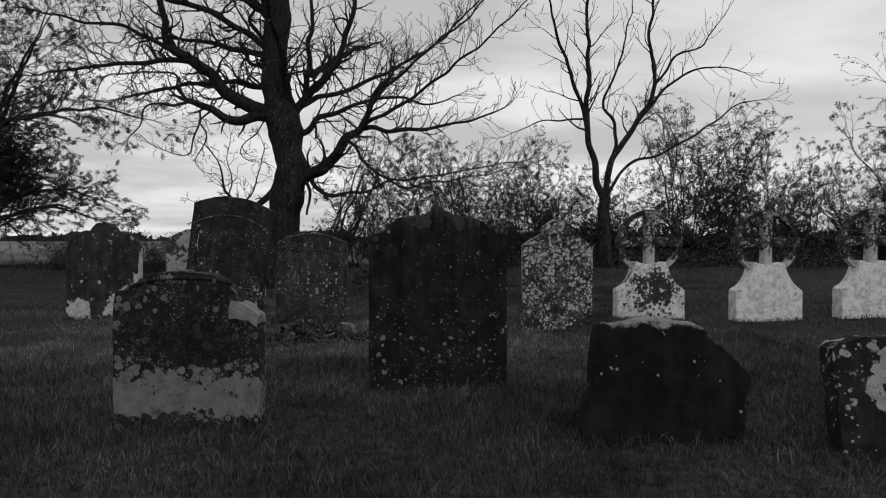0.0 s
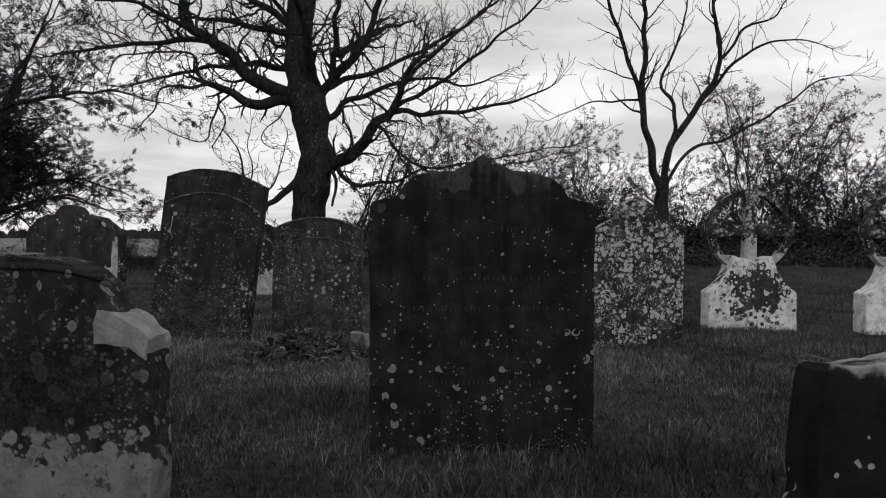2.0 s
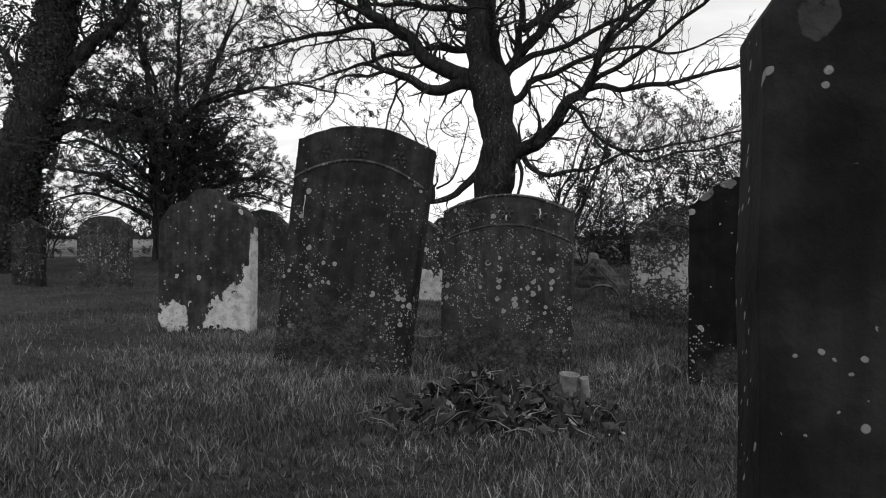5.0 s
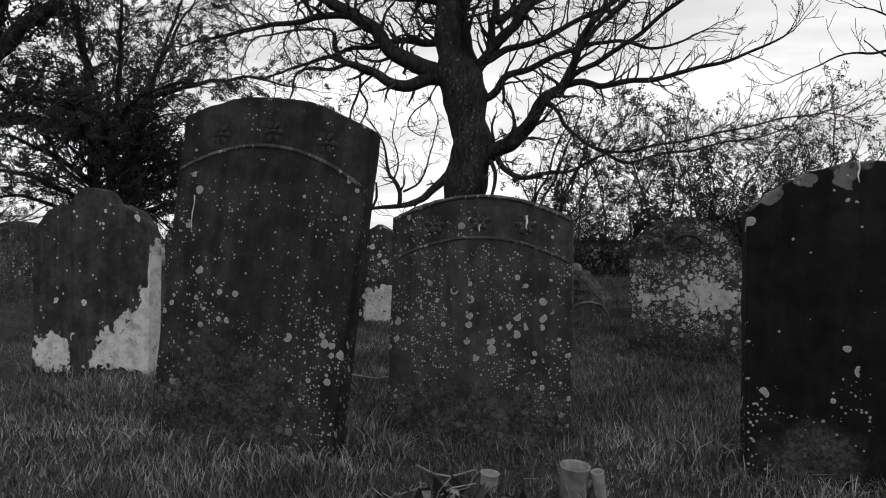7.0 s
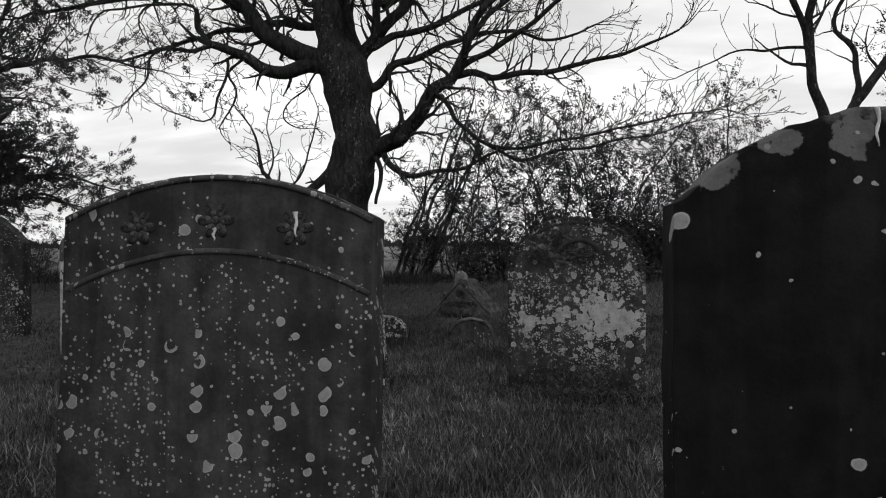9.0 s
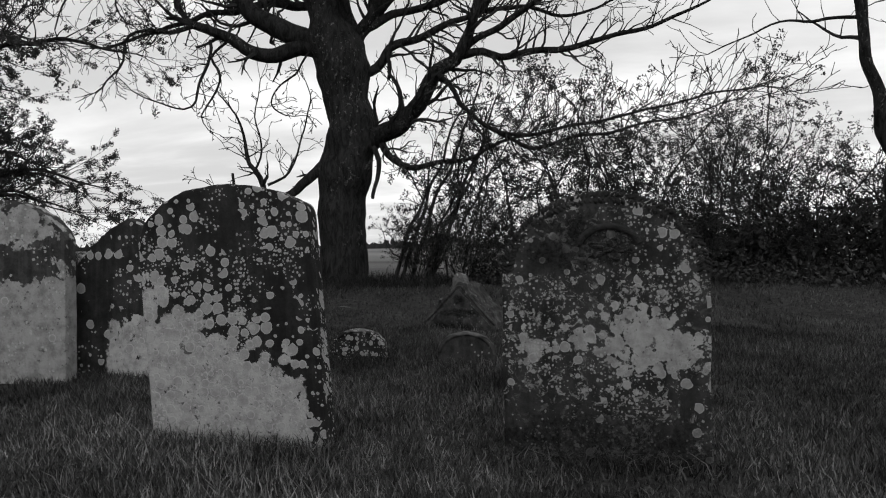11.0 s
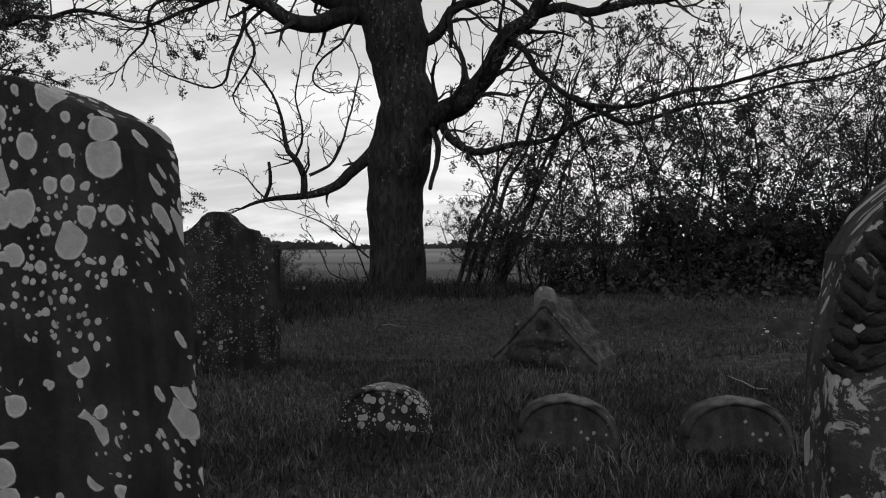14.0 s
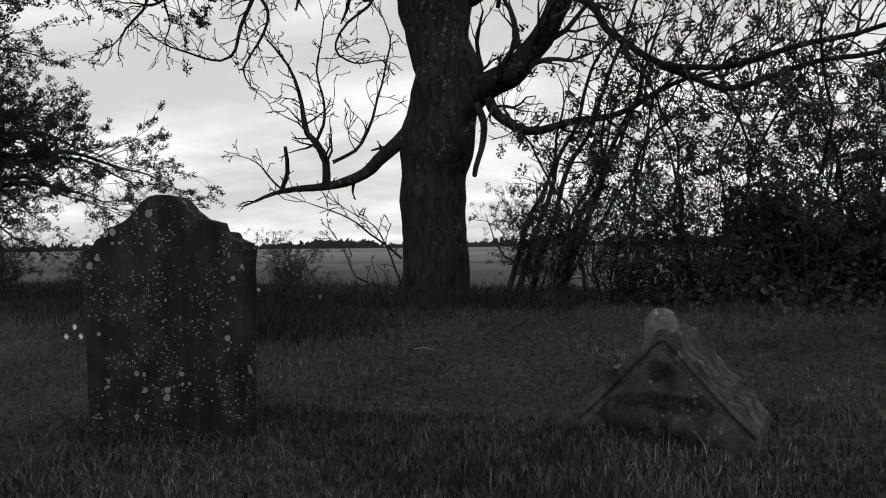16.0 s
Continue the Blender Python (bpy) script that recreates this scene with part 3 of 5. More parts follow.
# J: ogee stone with white flaking foot
mJ = stone("ogee_white_foot_stone", 0.02, 0.05, 0.5, 0.05, 0.12, 10.0, [("slope", 0.14, -0.95, 0.35), ("blob", -0.30, 0.13, 0.15, 0.13, 1.2), ("blob", 0.45, 0.45, 0.022, 0.45, 0.6)], [("blob", -0.06, 0.16, 0.08, 0.16, 1.2), ("blob", 0.2, 0.0, 0.2, 0.06, 2.0)], streak=0.4)
hs = headstone(-4.22, 8.25, 3, "ogee-topped headstone with white flaking foot", 1.0, 0)
part("slab", slab("slab_ogee_low", 0.88, 1.2, 0.12, [(0, 1.205), (.2, 1.19), (.3, 1.145), (.36, 1.10), (.5, 1.10), (.75, 1.055), (.92, .97), (1, .88)], mJ, 10), hs)

# L: rounded-shoulder stone, white below, big lichens above
mL = stone("lichen_rounds_stone", 0.016, 0.034, 0.42, 3.2, 1.3, 11.0, [("slope", 0.48, 0.70, 0.55)], [("blob", 0.40, 0.1, 0.09, 0.5, 0.8)], big_scale=20, spot=0.46, skew=1.4)
mS = stone("spotted_footstone", 0.014, 0.030, 0.34, 0.9, 0.6, 31.0, [("above", 0.205, 0.08)], big_scale=26, skew=2.2, pale_part=0.4)
hs = headstone(-2.01, 9.97, 3, "arched headstone with big lichen rounds and bare white foot", -4.5, 0)
part("slab", slab("slab_shouldered", 0.765, 1.11, 0.13, [(-1, .89), (-.9, .97), (-.7, 1.04), (-.4, 1.095), (0, 1.11), (.4, 1.09), (.7, 1.05), (.97, .985), (1, .95)], mL, 11, mirror=False), hs)

# I: round-topped stone with a mossy rope border and worn medallion
mI = stone("mottled_stone", 0.022, 0.05, 0.36, 0.35, 0.8, 12.0, [("blob", 0.15, 0.46, 0.2, 0.11, 3.6), ("blob", -0.27, 0.46, 0.05, 0.08, 3.0)], [("below", 0.22, 0.16)], big_scale=23, crust=0.8, moss=[(-0.08, 0.84, 0.24, 0.13, 0.05), (0, 0.02, 0.5, 0.2, 0.02)])
mMoss = simple("moss", 0.02, 0.045, 40, 0.98, 0.05, bumps=1.0)
hs = headstone(-0.50, 9.93, -2, "round-topped mottled headstone with mossy rope border")
top = [(u, 0.74 + 0.30 * math.sqrt(1 - u * u)) for u in [0, .1, .2, .3, .4, .5, .6, .7, .8, .88, .94, .98, 1]]
part("slab", slab("slab_round", 0.77, 1.04, 0.12, top, mI, 12, wear=0.008), hs)
rng = random.Random(3)
bm = bmesh.new()
for k in range(130):
    # worn leaf-like strands, two staggered rows
    a, row = math.pi * (k + rng.uniform(-.3, .3)) / 129, (k % 2) * 0.024 - 0.012
    m = Matrix.Translation(((0.365 + row) * math.cos(a), -0.056 + rng.uniform(-.004, .004), 0.735 + (0.285 + row) * math.sin(a))) @ Matrix.Rotation(-a + (0.7 if row > 0 else -0.5), 4, "Y") @ Matrix.Diagonal((0.017 * rng.uniform(.7, 1.3), 0.010, 0.0085 * rng.uniform(.7, 1.3), 1))
    bmesh.ops.create_icosphere(bm, subdivisions=1, radius=1, matrix=m)
part("rope_border", bm_mesh("rope_border", bm, mMoss, True), hs, "mossy rope-carved border")
rosette("medallion", 0.085, mI, hs, pose(0.02, -0.058, 0.82) @ Matrix.Diagonal((1.15, 0.6, 0.6, 1.0)), 5)
part("medallion_hood", strip([(0.02 + 0.115 * math.cos(a), 0.82 + 0.09 * math.sin(a)) for a in np.linspace(0.3, 2.9, 18)], -0.06, 0, 0.014, mMoss), hs)

v, f = [], []
for k in range(12):
    # worn letters cut along the arch, too faint to read
    an = radians(152 - 5.2 * k)
    ca, sa = math.cos(an), math.sin(an)
    i = len(v)
    for rr, tt in ((0.285, -0.006), (0.285, 0.006), (0.315, 0.005), (0.315, -0.005)):
        for yy in (-0.0615, -0.055):
            v.append((rr * ca - tt * sa, yy, 0.72 + rr * 0.86 * sa + tt * ca))
    f += [(i, i + 2, i + 4, i + 6), (i + 1, i + 7, i + 5, i + 3), (i, i + 1, i + 3, i + 2), (i + 2, i + 3, i + 5, i + 4), (i + 4, i + 5, i + 7, i + 6), (i + 6, i + 7, i + 1, i)]
part("inscription", mesh_of("inscription_arch", v, f, mMoss), hs, "worn illegible lettering")["kind"] = "stuff"

# O: ogee stone near the big tree
mO = stone("dark_ogee_stone", 0.012, 0.030, 0.28, 0.2, 0.4, 13.0, big_scale=26, skew=2.4)
hs = headstone(-3.76, 13.2, 8, "dark ogee headstone with stepped shoulders under the tree", -2.0, -2)
part("slab", slab("slab_stepped", 0.84, 1.1, 0.13, [(0, 1.115), (.12, 1.11), (.22, 1.085), (.30, 1.045), (.46, .995), (.64, .972), (.66, .93), (.80, .925), (.82, .90), (.97, .875), (1, .84)], mO, 13, taper=0.03), hs)

# far headstones
mQ = stone("pale_far_stone", 0.02, 0.045, 0.46, 0.35, 0.5, 14.0, [("below", 0.38, 0.6)], [("left", -0.15, 0.1)])
mFlake = stone("flaking_pale_stone", 0.03, 0.07, 0.40, 0.1, 0.4, 22.0, [("below", 0.74, 0.5), ("blob", 0.05, 0.98, 0.3, 0.13, 1.6)], [("blob", 0.15, 0.72, 0.16, 0.09, 2.6)], pale_part=0.8)
for x, y, rz, ww, hh, mat, an, lab in (
    (-9.15, 12.0, 6, 0.95, 1.15, mF, [(0, 1.15), (.5, 1.12), (.7, 1.05), (.9, 1.0), (1, .9)], "rounded headstone with white lichen at its foot"),
    (-10.3, 11.6, 4, 0.58, 1.06, mO, [(0, 1.08), (.6, 1.0), (1, .93)], "narrow gabled dark headstone"),
    (-6.02, 11.75, 5, 0.85, 1.18, mE, [(0, 1.2), (.4, 1.16), (.8, 1.02), (1, .92)], "arched headstone speckled white low down"),
    (-3.42, 11.25, -4, 0.80, 0.98, mQ, [(0, 1.04), (.3, .98), (.7, .86), (1, .72)], "pointed headstone with bare white foot"),
    (-4.14, 11.0, 6, 0.84, 1.16, mFlake, [(0, 1.16), (.25, 1.15), (.5, 1.11), (.75, 1.05), (.92, .97), (1, .9)], "round-topped pale headstone with flaking face"),
):
    hs = headstone(x, y, rz, lab)
    part("slab", slab("slab_far", ww, hh, 0.12, an, mat, int(x * 10) % 17), hs)

# ---- wheel-head crosses on white stepped bases ----
mH1 = stone("white_painted_stone", 0.03, 0.06, 0.72, 0.9, 0.8, 15.0, [("below", 2.0, 0.1)], [("blob", 0.03, 0.40, 0.33, 0.25, 2.6), ("blob", 0.0, 1.0, 0.2, 0.12, 3.5)], big_scale=16)
mH2 = stone("white_painted_stone_clean", 0.03, 0.06, 0.75, 0.2, 0.3, 16.0, [("below", 2.0, 0.1)], [("blob", 0.0, 1.05, 0.2, 0.2, 3.0)])
mRing = stone("blotched_ring_stone", 0.016, 0.04, 0.42, 0.4, 0.6, 18.0, [("below", 0.74, 0.3)], big_scale=22, crust=0.4)
mShaft = stone("blotched_shaft_stone", 0.03, 0.07, 0.5, 1.4, 1.0, 20.0, [("below", 0.9, 0.5)], [("blob", 0.0, 0.98, 0.08, 0.05, 2.5)], big_scale=26, crust=1.0)


def wheel_cross(x, y, rz, mat, label):
    e = new("grave_cross")
    e.matrix_basis = pose(x, y, gz(x, y) * 0.5, 0, 0, rz)
    tagged(e, label, "grave cross", "wheel-head crosses")
    an = [(0, 0.68), (.3, .70), (.44, .72), (.5, .64), (.58, .55), (.70, .47), (.85, .41), (.97, .38), (1, .36)]
    part("base", slab("cross_base", 0.84, 0.7, 0.2, an, mat, 21, bury=0.15, bev=0.012), e)
    R, c = 0.375, 0.96
    ring = Pile()
    n = 44
    for k in range(n):
        a = 2 * math.pi * k / n
        for rr, yy in ((R - 0.035, -0.045), (R + 0.02, -0.045), (R + 0.02, 0.045), (R - 0.035, 0.045)):
            ring.v.append((rr * math.cos(a), yy, c + rr * math.sin(a)))
        for q in range(4):
            i, j = k * 4, (k + 1) % n * 4
            ring.f.append((i + q, j + q, j + (q + 1) % 4, i + (q + 1) % 4))
    part("ring", ring.mesh("cross_ring", mRing, False), e)
    for nm, hx, z0, z1 in (("upright", 0.05, 0.6, 1.36), ("arm", 0.41, c - 0.05, c + 0.05)):
        bm = bmesh.new()
        bmesh.ops.create_cube(bm, size=1, matrix=Matrix.Translation((0, 0, (z0 + z1) / 2)) @ Matrix.Diagonal((2 * hx, 0.13 if nm == "upright" else 0.12, z1 - z0, 1)))
        bmesh.ops.subdivide_edges(bm, edges=bm.edges, cuts=3)
        for v in bm.verts:
            far = abs(v.co.z - c) / 0.39 if nm == "upright" else abs(v.co.x) / 0.40
            if nm == "upright":
                v.co.x *= 0.75 + 0.55 * min(far, 1.0)
            else:
                v.co.z = c + (v.co.z - c) * (0.75 + 0.6 * far)
        bmesh.ops.bevel(bm, geom=[q for q in bm.edges if q.calc_face_angle(0) > 0.8], offset=0.01, segments=2, affect="EDGES")
        part(nm, bm_mesh("cross_" + nm, bm, mShaft if nm == "upright" else mRing), e)
    return e


wheel_cross(2.55, 8.22, 3, mH1, "white wheel-head grave cross, face stained dark")
wheel_cross(4.0, 8.22, 3, mH2, "clean white wheel-head grave cross with stained ring")
wheel_cross(5.30, 8.22, 3, mH2, "clean white wheel-head grave cross with stained ring")

# ---- small round footstones ----
mR = stone("rimmed_footstone", 0.02, 0.05, 0.25, 0.04, 0.3, 33.0, [("above", 0.205, 0.08)], pale_part=0.45)
for x, y, mat, lab, tilt in ((-2.12, 12.0, mS, "small lichen-spotted round footstone sunk in turf", 0), (-1.32, 12.02, mR, "small round footstone with raised rim", 2), (-0.65, 12.1, mR, "small dark round footstone with raised rim", -3)):
    e = new("footstone")
    e.matrix_basis = pose(x, y, gz(x, y), -4, tilt, 4)
    tagged(e, lab, "footstone", "footstones in a row")
    an = [(u, 0.08 + 0.15 * math.sqrt(1 - u * u)) for u in [0, .15, .3, .45, .6, .72, .82, .9, .96, 1]]
    part("slab", slab("footstone_slab", 0.42, 0.23, 0.11, an, mat, 31, bury=0.2, bev=0.012), e)
    part("rim", strip([(0.19 * math.cos(a), 0.07 + 0.145 * math.sin(a)) for a in np.linspace(0.05, math.pi - 0.05, 24)], -0.052, 0, 0.013, mat, "rim"), e)

# ---- broken cross base, leaning ----
mP = stone("mossy_coped_stone", 0.02, 0.085, 0.16, 0.04, 0.25, 17.0, streak=0.2)
mFallen = stone("earth_stained_slab", 0.014, 0.034, 0.35, 0.10, 0.3, 19.0, streak=0.2)
mStump = stone("broken_pale_stone", 0.07, 0.16, 0.3, 0.1, 0.3, 41.0, streak=0.3)
e = new("coped_stone")
e.matrix_basis = pose(-1.56, 13.85, gz(-1.62, 13.65) + 0.02, -3, 0, -11)
tagged(e, "mossy gabled grave stone with broken cross stump", "grave marker")
part("gable_body", slab("gable_body", 0.74, 0.45, 0.50, [(0, .45), (.06, .445), (.2, .385), (.5, .27), (.8, .16), (.95, .10), (1, .07)], mP, 17, bury=0.2, bev=0.02, wear=0.018), e)
part("gable_coping", strip([(-0.36, 0.05), (-0.26, 0.15), (-0.12, 0.30), (-0.02, 0.41), (0.02, 0.41), (0.12, 0.30), (0.26, 0.15), (0.36, 0.05)], -0.248, 0, 0.015, mP), e, "worn pale coping")
part("cross_stump", slab("cross_stump", 0.125, 0.15, 0.16, [(0, .125), (.5, .11), (1, .06)], mStump, 18, bury=0.1, bev=0.02, wear=0.012), e, "broken-off cross stump", pose(-0.02, -0.16, 0.41, -4, 6, 0))
mGable = stone("mossy_gable_stone", 0.02, 0.07, 0.14, 0.05, 0.3, 23.0, moss=[(0.0, 0.28, 0.06, 0.05, 0.012), (0.0, 0.15, 0.2, 0.045, 0.011), (-0.05, 0.0, 0.3, 0.06, 0.014)], streak=0.2)
part("gable_face", slab("gable_face", 0.66, 0.37, 0.03, [(0, .37), (.1, .34), (.5, .19), (1, .03)], mGable, 27, bury=0.15, bev=0.006, wear=0.012), e, "moss-darkened gable face", pose(0, -0.252, 0))
e = new("fallen_slab")
e.matrix_basis = pose(0.05, 14.4, gz(0.0, 14.3) - 0.10, -66, 10, -34)
tagged(e, "fallen grave slab sinking into a grassy mound", "grave slab")
part("slab", slab("fallen_stone", 0.62, 0.75, 0.12, arc_anchors(0.5, 0.42), mFallen, 19, bury=0.45, wear=0.012), e)

# ---- the big bare tree ----
SPEC_SWEEP = dict(step=(0.15, 0.12, 0.09), kids=(3.8, 4.6), crook=0.36, lift=0.07, tip=0.006, angle=0.7, ratio=0.55)
SPEC_BIG = dict(step=(0.15, 0.11, 0.08), kids=(4.0, 5.0), crook=0.50, lift=0.03, tip=0.006, angle=0.85, ratio=0.55)


def limb(thing, name, r0, r1, pts, rng, spec, twigs, ends, shoot=1.4, every=0.13, sides=9, start=0.12, label=""):
    """One guided limb as a mesh of its own, with shoots along it gathered in twigs."""
    n = len(pts)
    line, rad = resample(pts, [r0 + (r1 - r0) * i / (n - 1) for i in range(n)], 0.12)
    line = [p + Vector((noise.noise(p * 2.1), noise.noise(p * 2.1 + Vector((9, 0, 0))), noise.noise(p * 1.7 + Vector((0, 9, 0))))) * 0.085 for p, r in zip(line, rad)]
    pile = Pile()
    pile.tube(line, [r * (1 + 0.10 * noise.noise(p * 4)) for p, r in zip(line, rad)], sides)
    part(name, pile.mesh(name, M_BARK), thing, label)
    total = sum((a - b).length for a, b in zip(line, line[1:]))
    if shoot <= 0:
        return line
    for k in range(int(total / every)):
        f = start + (1 - start) * (k + rng.random()) / (total / every)
        i = min(int(f * (len(line) - 1)), len(line) - 2)
        along = (line[i + 1] - line[i]).normalized()
        side = rand_dir(rng) + Vector((0, 0, 0.35))
        side = (side - along * side.dot(along)).normalized()
        d = along * 0.6 + side * 0.8
        branch(twigs, rng, line[i], d, shoot * rng.uniform(0.45, 1.1) * (1.1 - 0.4 * f), min(rad[i] * 0.45, 0.045), 0, spec, ends)
    last = (line[-1] - line[-3]).normalized()
    for k in range(3):
        branch(twigs, rng, line[-1], last + rand_dir(rng) * 0.45, shoot * 0.8, r1 * 0.8, 0, spec, ends)
    return line


rng = random.Random(11)
tree = new("tree")
tree.matrix_basis = Matrix.Identity(4)
tagged(tree, "old bare spreading tree with thick trunk, budding twigs", "tree")
twigs, ends = Pile(), []
line, rad = resample([(-4.51, 18.8, -0.15), (-4.51, 18.8, -0.11), (-4.46, 18.8, 0.87), (-4.49, 18.8, 1.58), (-4.36, 18.8, 2.32), (-4.26, 18.8, 3.02), (-4.36, 18.8, 3.42), (-4.45, 18.8, 3.99), (-4.57, 18.8, 4.55), (-4.68, 18.8, 5.15), (-4.77, 18.8, 5.84), (-4.67, 18.8, 6.94), (-4.67, 18.8, 7.73), (-4.78, 18.8, 8.68), (-4.87, 18.8, 10.10), (-4.83, 18.8, 11.52)],
                     [0.56, 0.49, 0.42, 0.455, 0.44, 0.415, 0.41, 0.47, 0.48, 0.39, 0.345, 0.35, 0.33, 0.22, 0.12, 0.06], 0.12)
pile = Pile()
pile.tube(line, [r * (1 + 0.10 * noise.noise(p * 1.5) + 0.07 * noise.noise(p * 4.1)) for p, r in zip(line, rad)], 28)
for v in pile.v:
    # burrs and ribs round the trunk
    out = Vector((v.x + 4.25, v.y - 18.8, 0)).normalized()
    v += out * (0.07 * noise.noise(Vector((v.x * 2.6, v.y * 2.6, v.z * 1.8))) + 0.035 * noise.noise(Vector((v.x * 9, v.y * 9, v.z * 2.4))))
part("trunk", pile.mesh("trunk", M_BARK), tree, "thick furrowed bark")
limb(tree, "limb", 0.21, 0.06, [(-4.82, 18.80, 4.46), (-5.46, 18.70, 4.73), (-6.03, 18.60, 5.05), (-6.44, 18.50, 5.56), (-6.96, 18.40, 5.97), (-7.44, 18.30, 6.19), (-7.59, 18.20, 6.67), (-7.67, 18.10, 7.48), (-7.83, 18.00, 8.20)], rng, SPEC_BIG, twigs, ends, 1.4, 0.16)
limb(tree, "limb", 0.085, 0.025, [(-6.86, 18.40, 5.91), (-7.66, 18.28, 5.89), (-8.38, 18.16, 5.79), (-9.25, 18.04, 5.68), (-10.10, 17.92, 5.57), (-10.79, 17.80, 5.34)], rng, SPEC_BIG, twigs, ends, 1.5, 0.14, 7)
limb(tree, "limb", 0.07, 0.02, [(-7.40, 18.20, 6.13), (-7.85, 18.00, 6.38), (-8.39, 17.80, 6.59), (-9.01, 17.60, 6.68), (-9.94, 17.40, 6.79), (-10.85, 17.20, 6.94)], rng, SPEC_BIG, twigs, ends, 1.5, 0.14, 7)
limb(tree, "limb", 0.16, 0.07, [(-4.83, 18.80, 4.40), (-5.26, 18.65, 4.43), (-5.60, 18.50, 4.28), (-5.96, 18.35, 4.28), (-6.31, 18.20, 4.47), (-6.65, 18.05, 4.67), (-6.83, 17.90, 4.72)], rng, SPEC_BIG, twigs, ends, 0.9, 0.25)
limb(tree, "limb", 0.045, 0.014, [(-6.80, 17.90, 4.69), (-7.18, 17.82, 4.52), (-7.54, 17.74, 4.55), (-7.89, 17.66, 4.49), (-8.04, 17.58, 4.10), (-8.30, 17.50, 3.60)], rng, SPEC_BIG, twigs, ends, 0.7, 0.14, 6)
limb(tree, "limb", 0.045, 0.012, [(-6.80, 17.90, 4.72), (-7.08, 17.82, 4.97), (-7.02, 17.73, 5.25), (-7.28, 17.65, 5.44), (-8.11, 17.57, 5.36), (-8.90, 17.48, 5.25), (-9.15, 17.40, 4.58)], rng, SPEC_BIG, twigs, ends, 0.9, 0.13, 6)
limb(tree, "limb", 0.03, 0.008, [(-6.31, 18.20, 4.47), (-6.64, 18.10, 4.19), (-6.37, 18.00, 3.87), (-6.45, 17.90, 3.44), (-6.65, 17.80, 3.08), (-6.50, 17.70, 2.85)], rng, SPEC_BIG, twigs, ends, 0.6, 0.14, 6)
limb(tree, "limb", 0.1, 0.03, [(-4.98, 18.80, 6.27), (-5.53, 18.95, 6.31), (-6.19, 19.10, 6.45), (-6.63, 19.25, 6.67), (-7.22, 19.40, 6.77), (-7.89, 19.55, 6.88), (-8.92, 19.70, 6.82)], rng, SPEC_BIG, twigs, ends, 1.3, 0.15)
limb(tree, "limb", 0.15, 0.05, [(-4.78, 18.80, 7.29), (-5.28, 18.95, 7.59), (-5.73, 19.10, 7.87), (-6.26, 19.25, 8.35), (-7.13, 19.40, 9.09)], rng, SPEC_BIG, twigs, ends, 1.5, 0.18)
limb(tree, "limb", 0.06, 0.03, [(-5.13, 18.80, 6.62), (-5.42, 18.57, 7.02), (-5.16, 18.33, 7.33), (-5.43, 18.10, 7.79)], rng, SPEC_BIG, twigs, ends, 1, 0.18)
limb(tree, "limb", 0.19, 0.05, [(-4.32, 18.80, 2.50), (-3.71, 18.71, 2.80), (-3.32, 18.62, 2.97), (-3.03, 18.53, 3.28), (-2.79, 18.44, 3.63), (-2.62, 18.35, 3.80), (-2.32, 18.26, 3.92), (-2.14, 18.17, 4.17), (-1.98, 18.08, 4.53), (-1.80, 17.99, 4.98), (-1.48, 17.90, 5.33)], rng, SPEC_SWEEP, twigs, ends, 1.2, 0.2)
limb(tree, "limb", 0.05, 0.02, [(-0.97, 17.90, 7.41), (-0.58, 17.70, 8.08), (0.09, 17.50, 9.03)], rng, SPEC_SWEEP, twigs, ends, 1.2, 0.2, 6)
limb(tree, "limb", 0.075, 0.018, [(-2.26, 18.30, 4.01), (-1.85, 18.23, 4.04), (-1.52, 18.15, 3.97), (-0.90, 18.07, 3.94), (-0.28, 18.00, 4.00), (0.31, 17.93, 4.07), (0.81, 17.85, 4.20), (1.17, 17.78, 4.36), (1.68, 17.70, 4.54)], rng, SPEC_SWEEP, twigs, ends, 1, 0.16, 7)
limb(tree, "limb", 0.13, 0.05, [(-4.30, 18.80, 4.32), (-3.84, 18.90, 5.10), (-3.29, 19.00, 5.69), (-2.98, 19.10, 6.20), (-2.70, 19.20, 7.15), (-2.55, 19.30, 7.91), (-2.37, 19.40, 8.93)], rng, SPEC_SWEEP, twigs, ends, 1.5, 0.17)
limb(tree, "limb", 0.1, 0.018, [(-4.31, 18.80, 3.82), (-3.81, 18.85, 4.07), (-3.60, 18.90, 4.40), (-3.15, 18.95, 4.55), (-2.60, 19.00, 4.77), (-2.31, 19.05, 4.88), (-1.36, 19.10, 5.05), (-0.46, 19.15, 4.88), (0.42, 19.20, 5.13)], rng, SPEC_SWEEP, twigs, ends, 1.1, 0.17)
limb(tree, "limb", 0.04, 0.03, [(-3.59, 18.80, 4.35), (-3.56, 18.78, 4.07), (-3.61, 18.75, 3.79)], rng, SPEC_SWEEP, twigs, ends, 0)
limb(tree, "limb", 0.09, 0.045, [(-4.22, 18.80, 4.55), (-3.87, 18.66, 5.08), (-3.74, 18.52, 5.60), (-3.73, 18.38, 6.18), (-3.63, 18.24, 6.92), (-3.51, 18.10, 7.63)], rng, SPEC_SWEEP, twigs, ends, 1.1, 0.2)
limb(tree, "limb", 0.085, 0.018, [(-3.98, 18.80, 4.78), (-3.60, 18.94, 5.03), (-2.98, 19.09, 5.22), (-2.27, 19.23, 5.48), (-1.38, 19.37, 5.97), (-0.40, 19.51, 6.60), (0.60, 19.66, 7.38), (1.27, 19.80, 8.17)], rng, SPEC_SWEEP, twigs, ends, 1.4, 0.17)
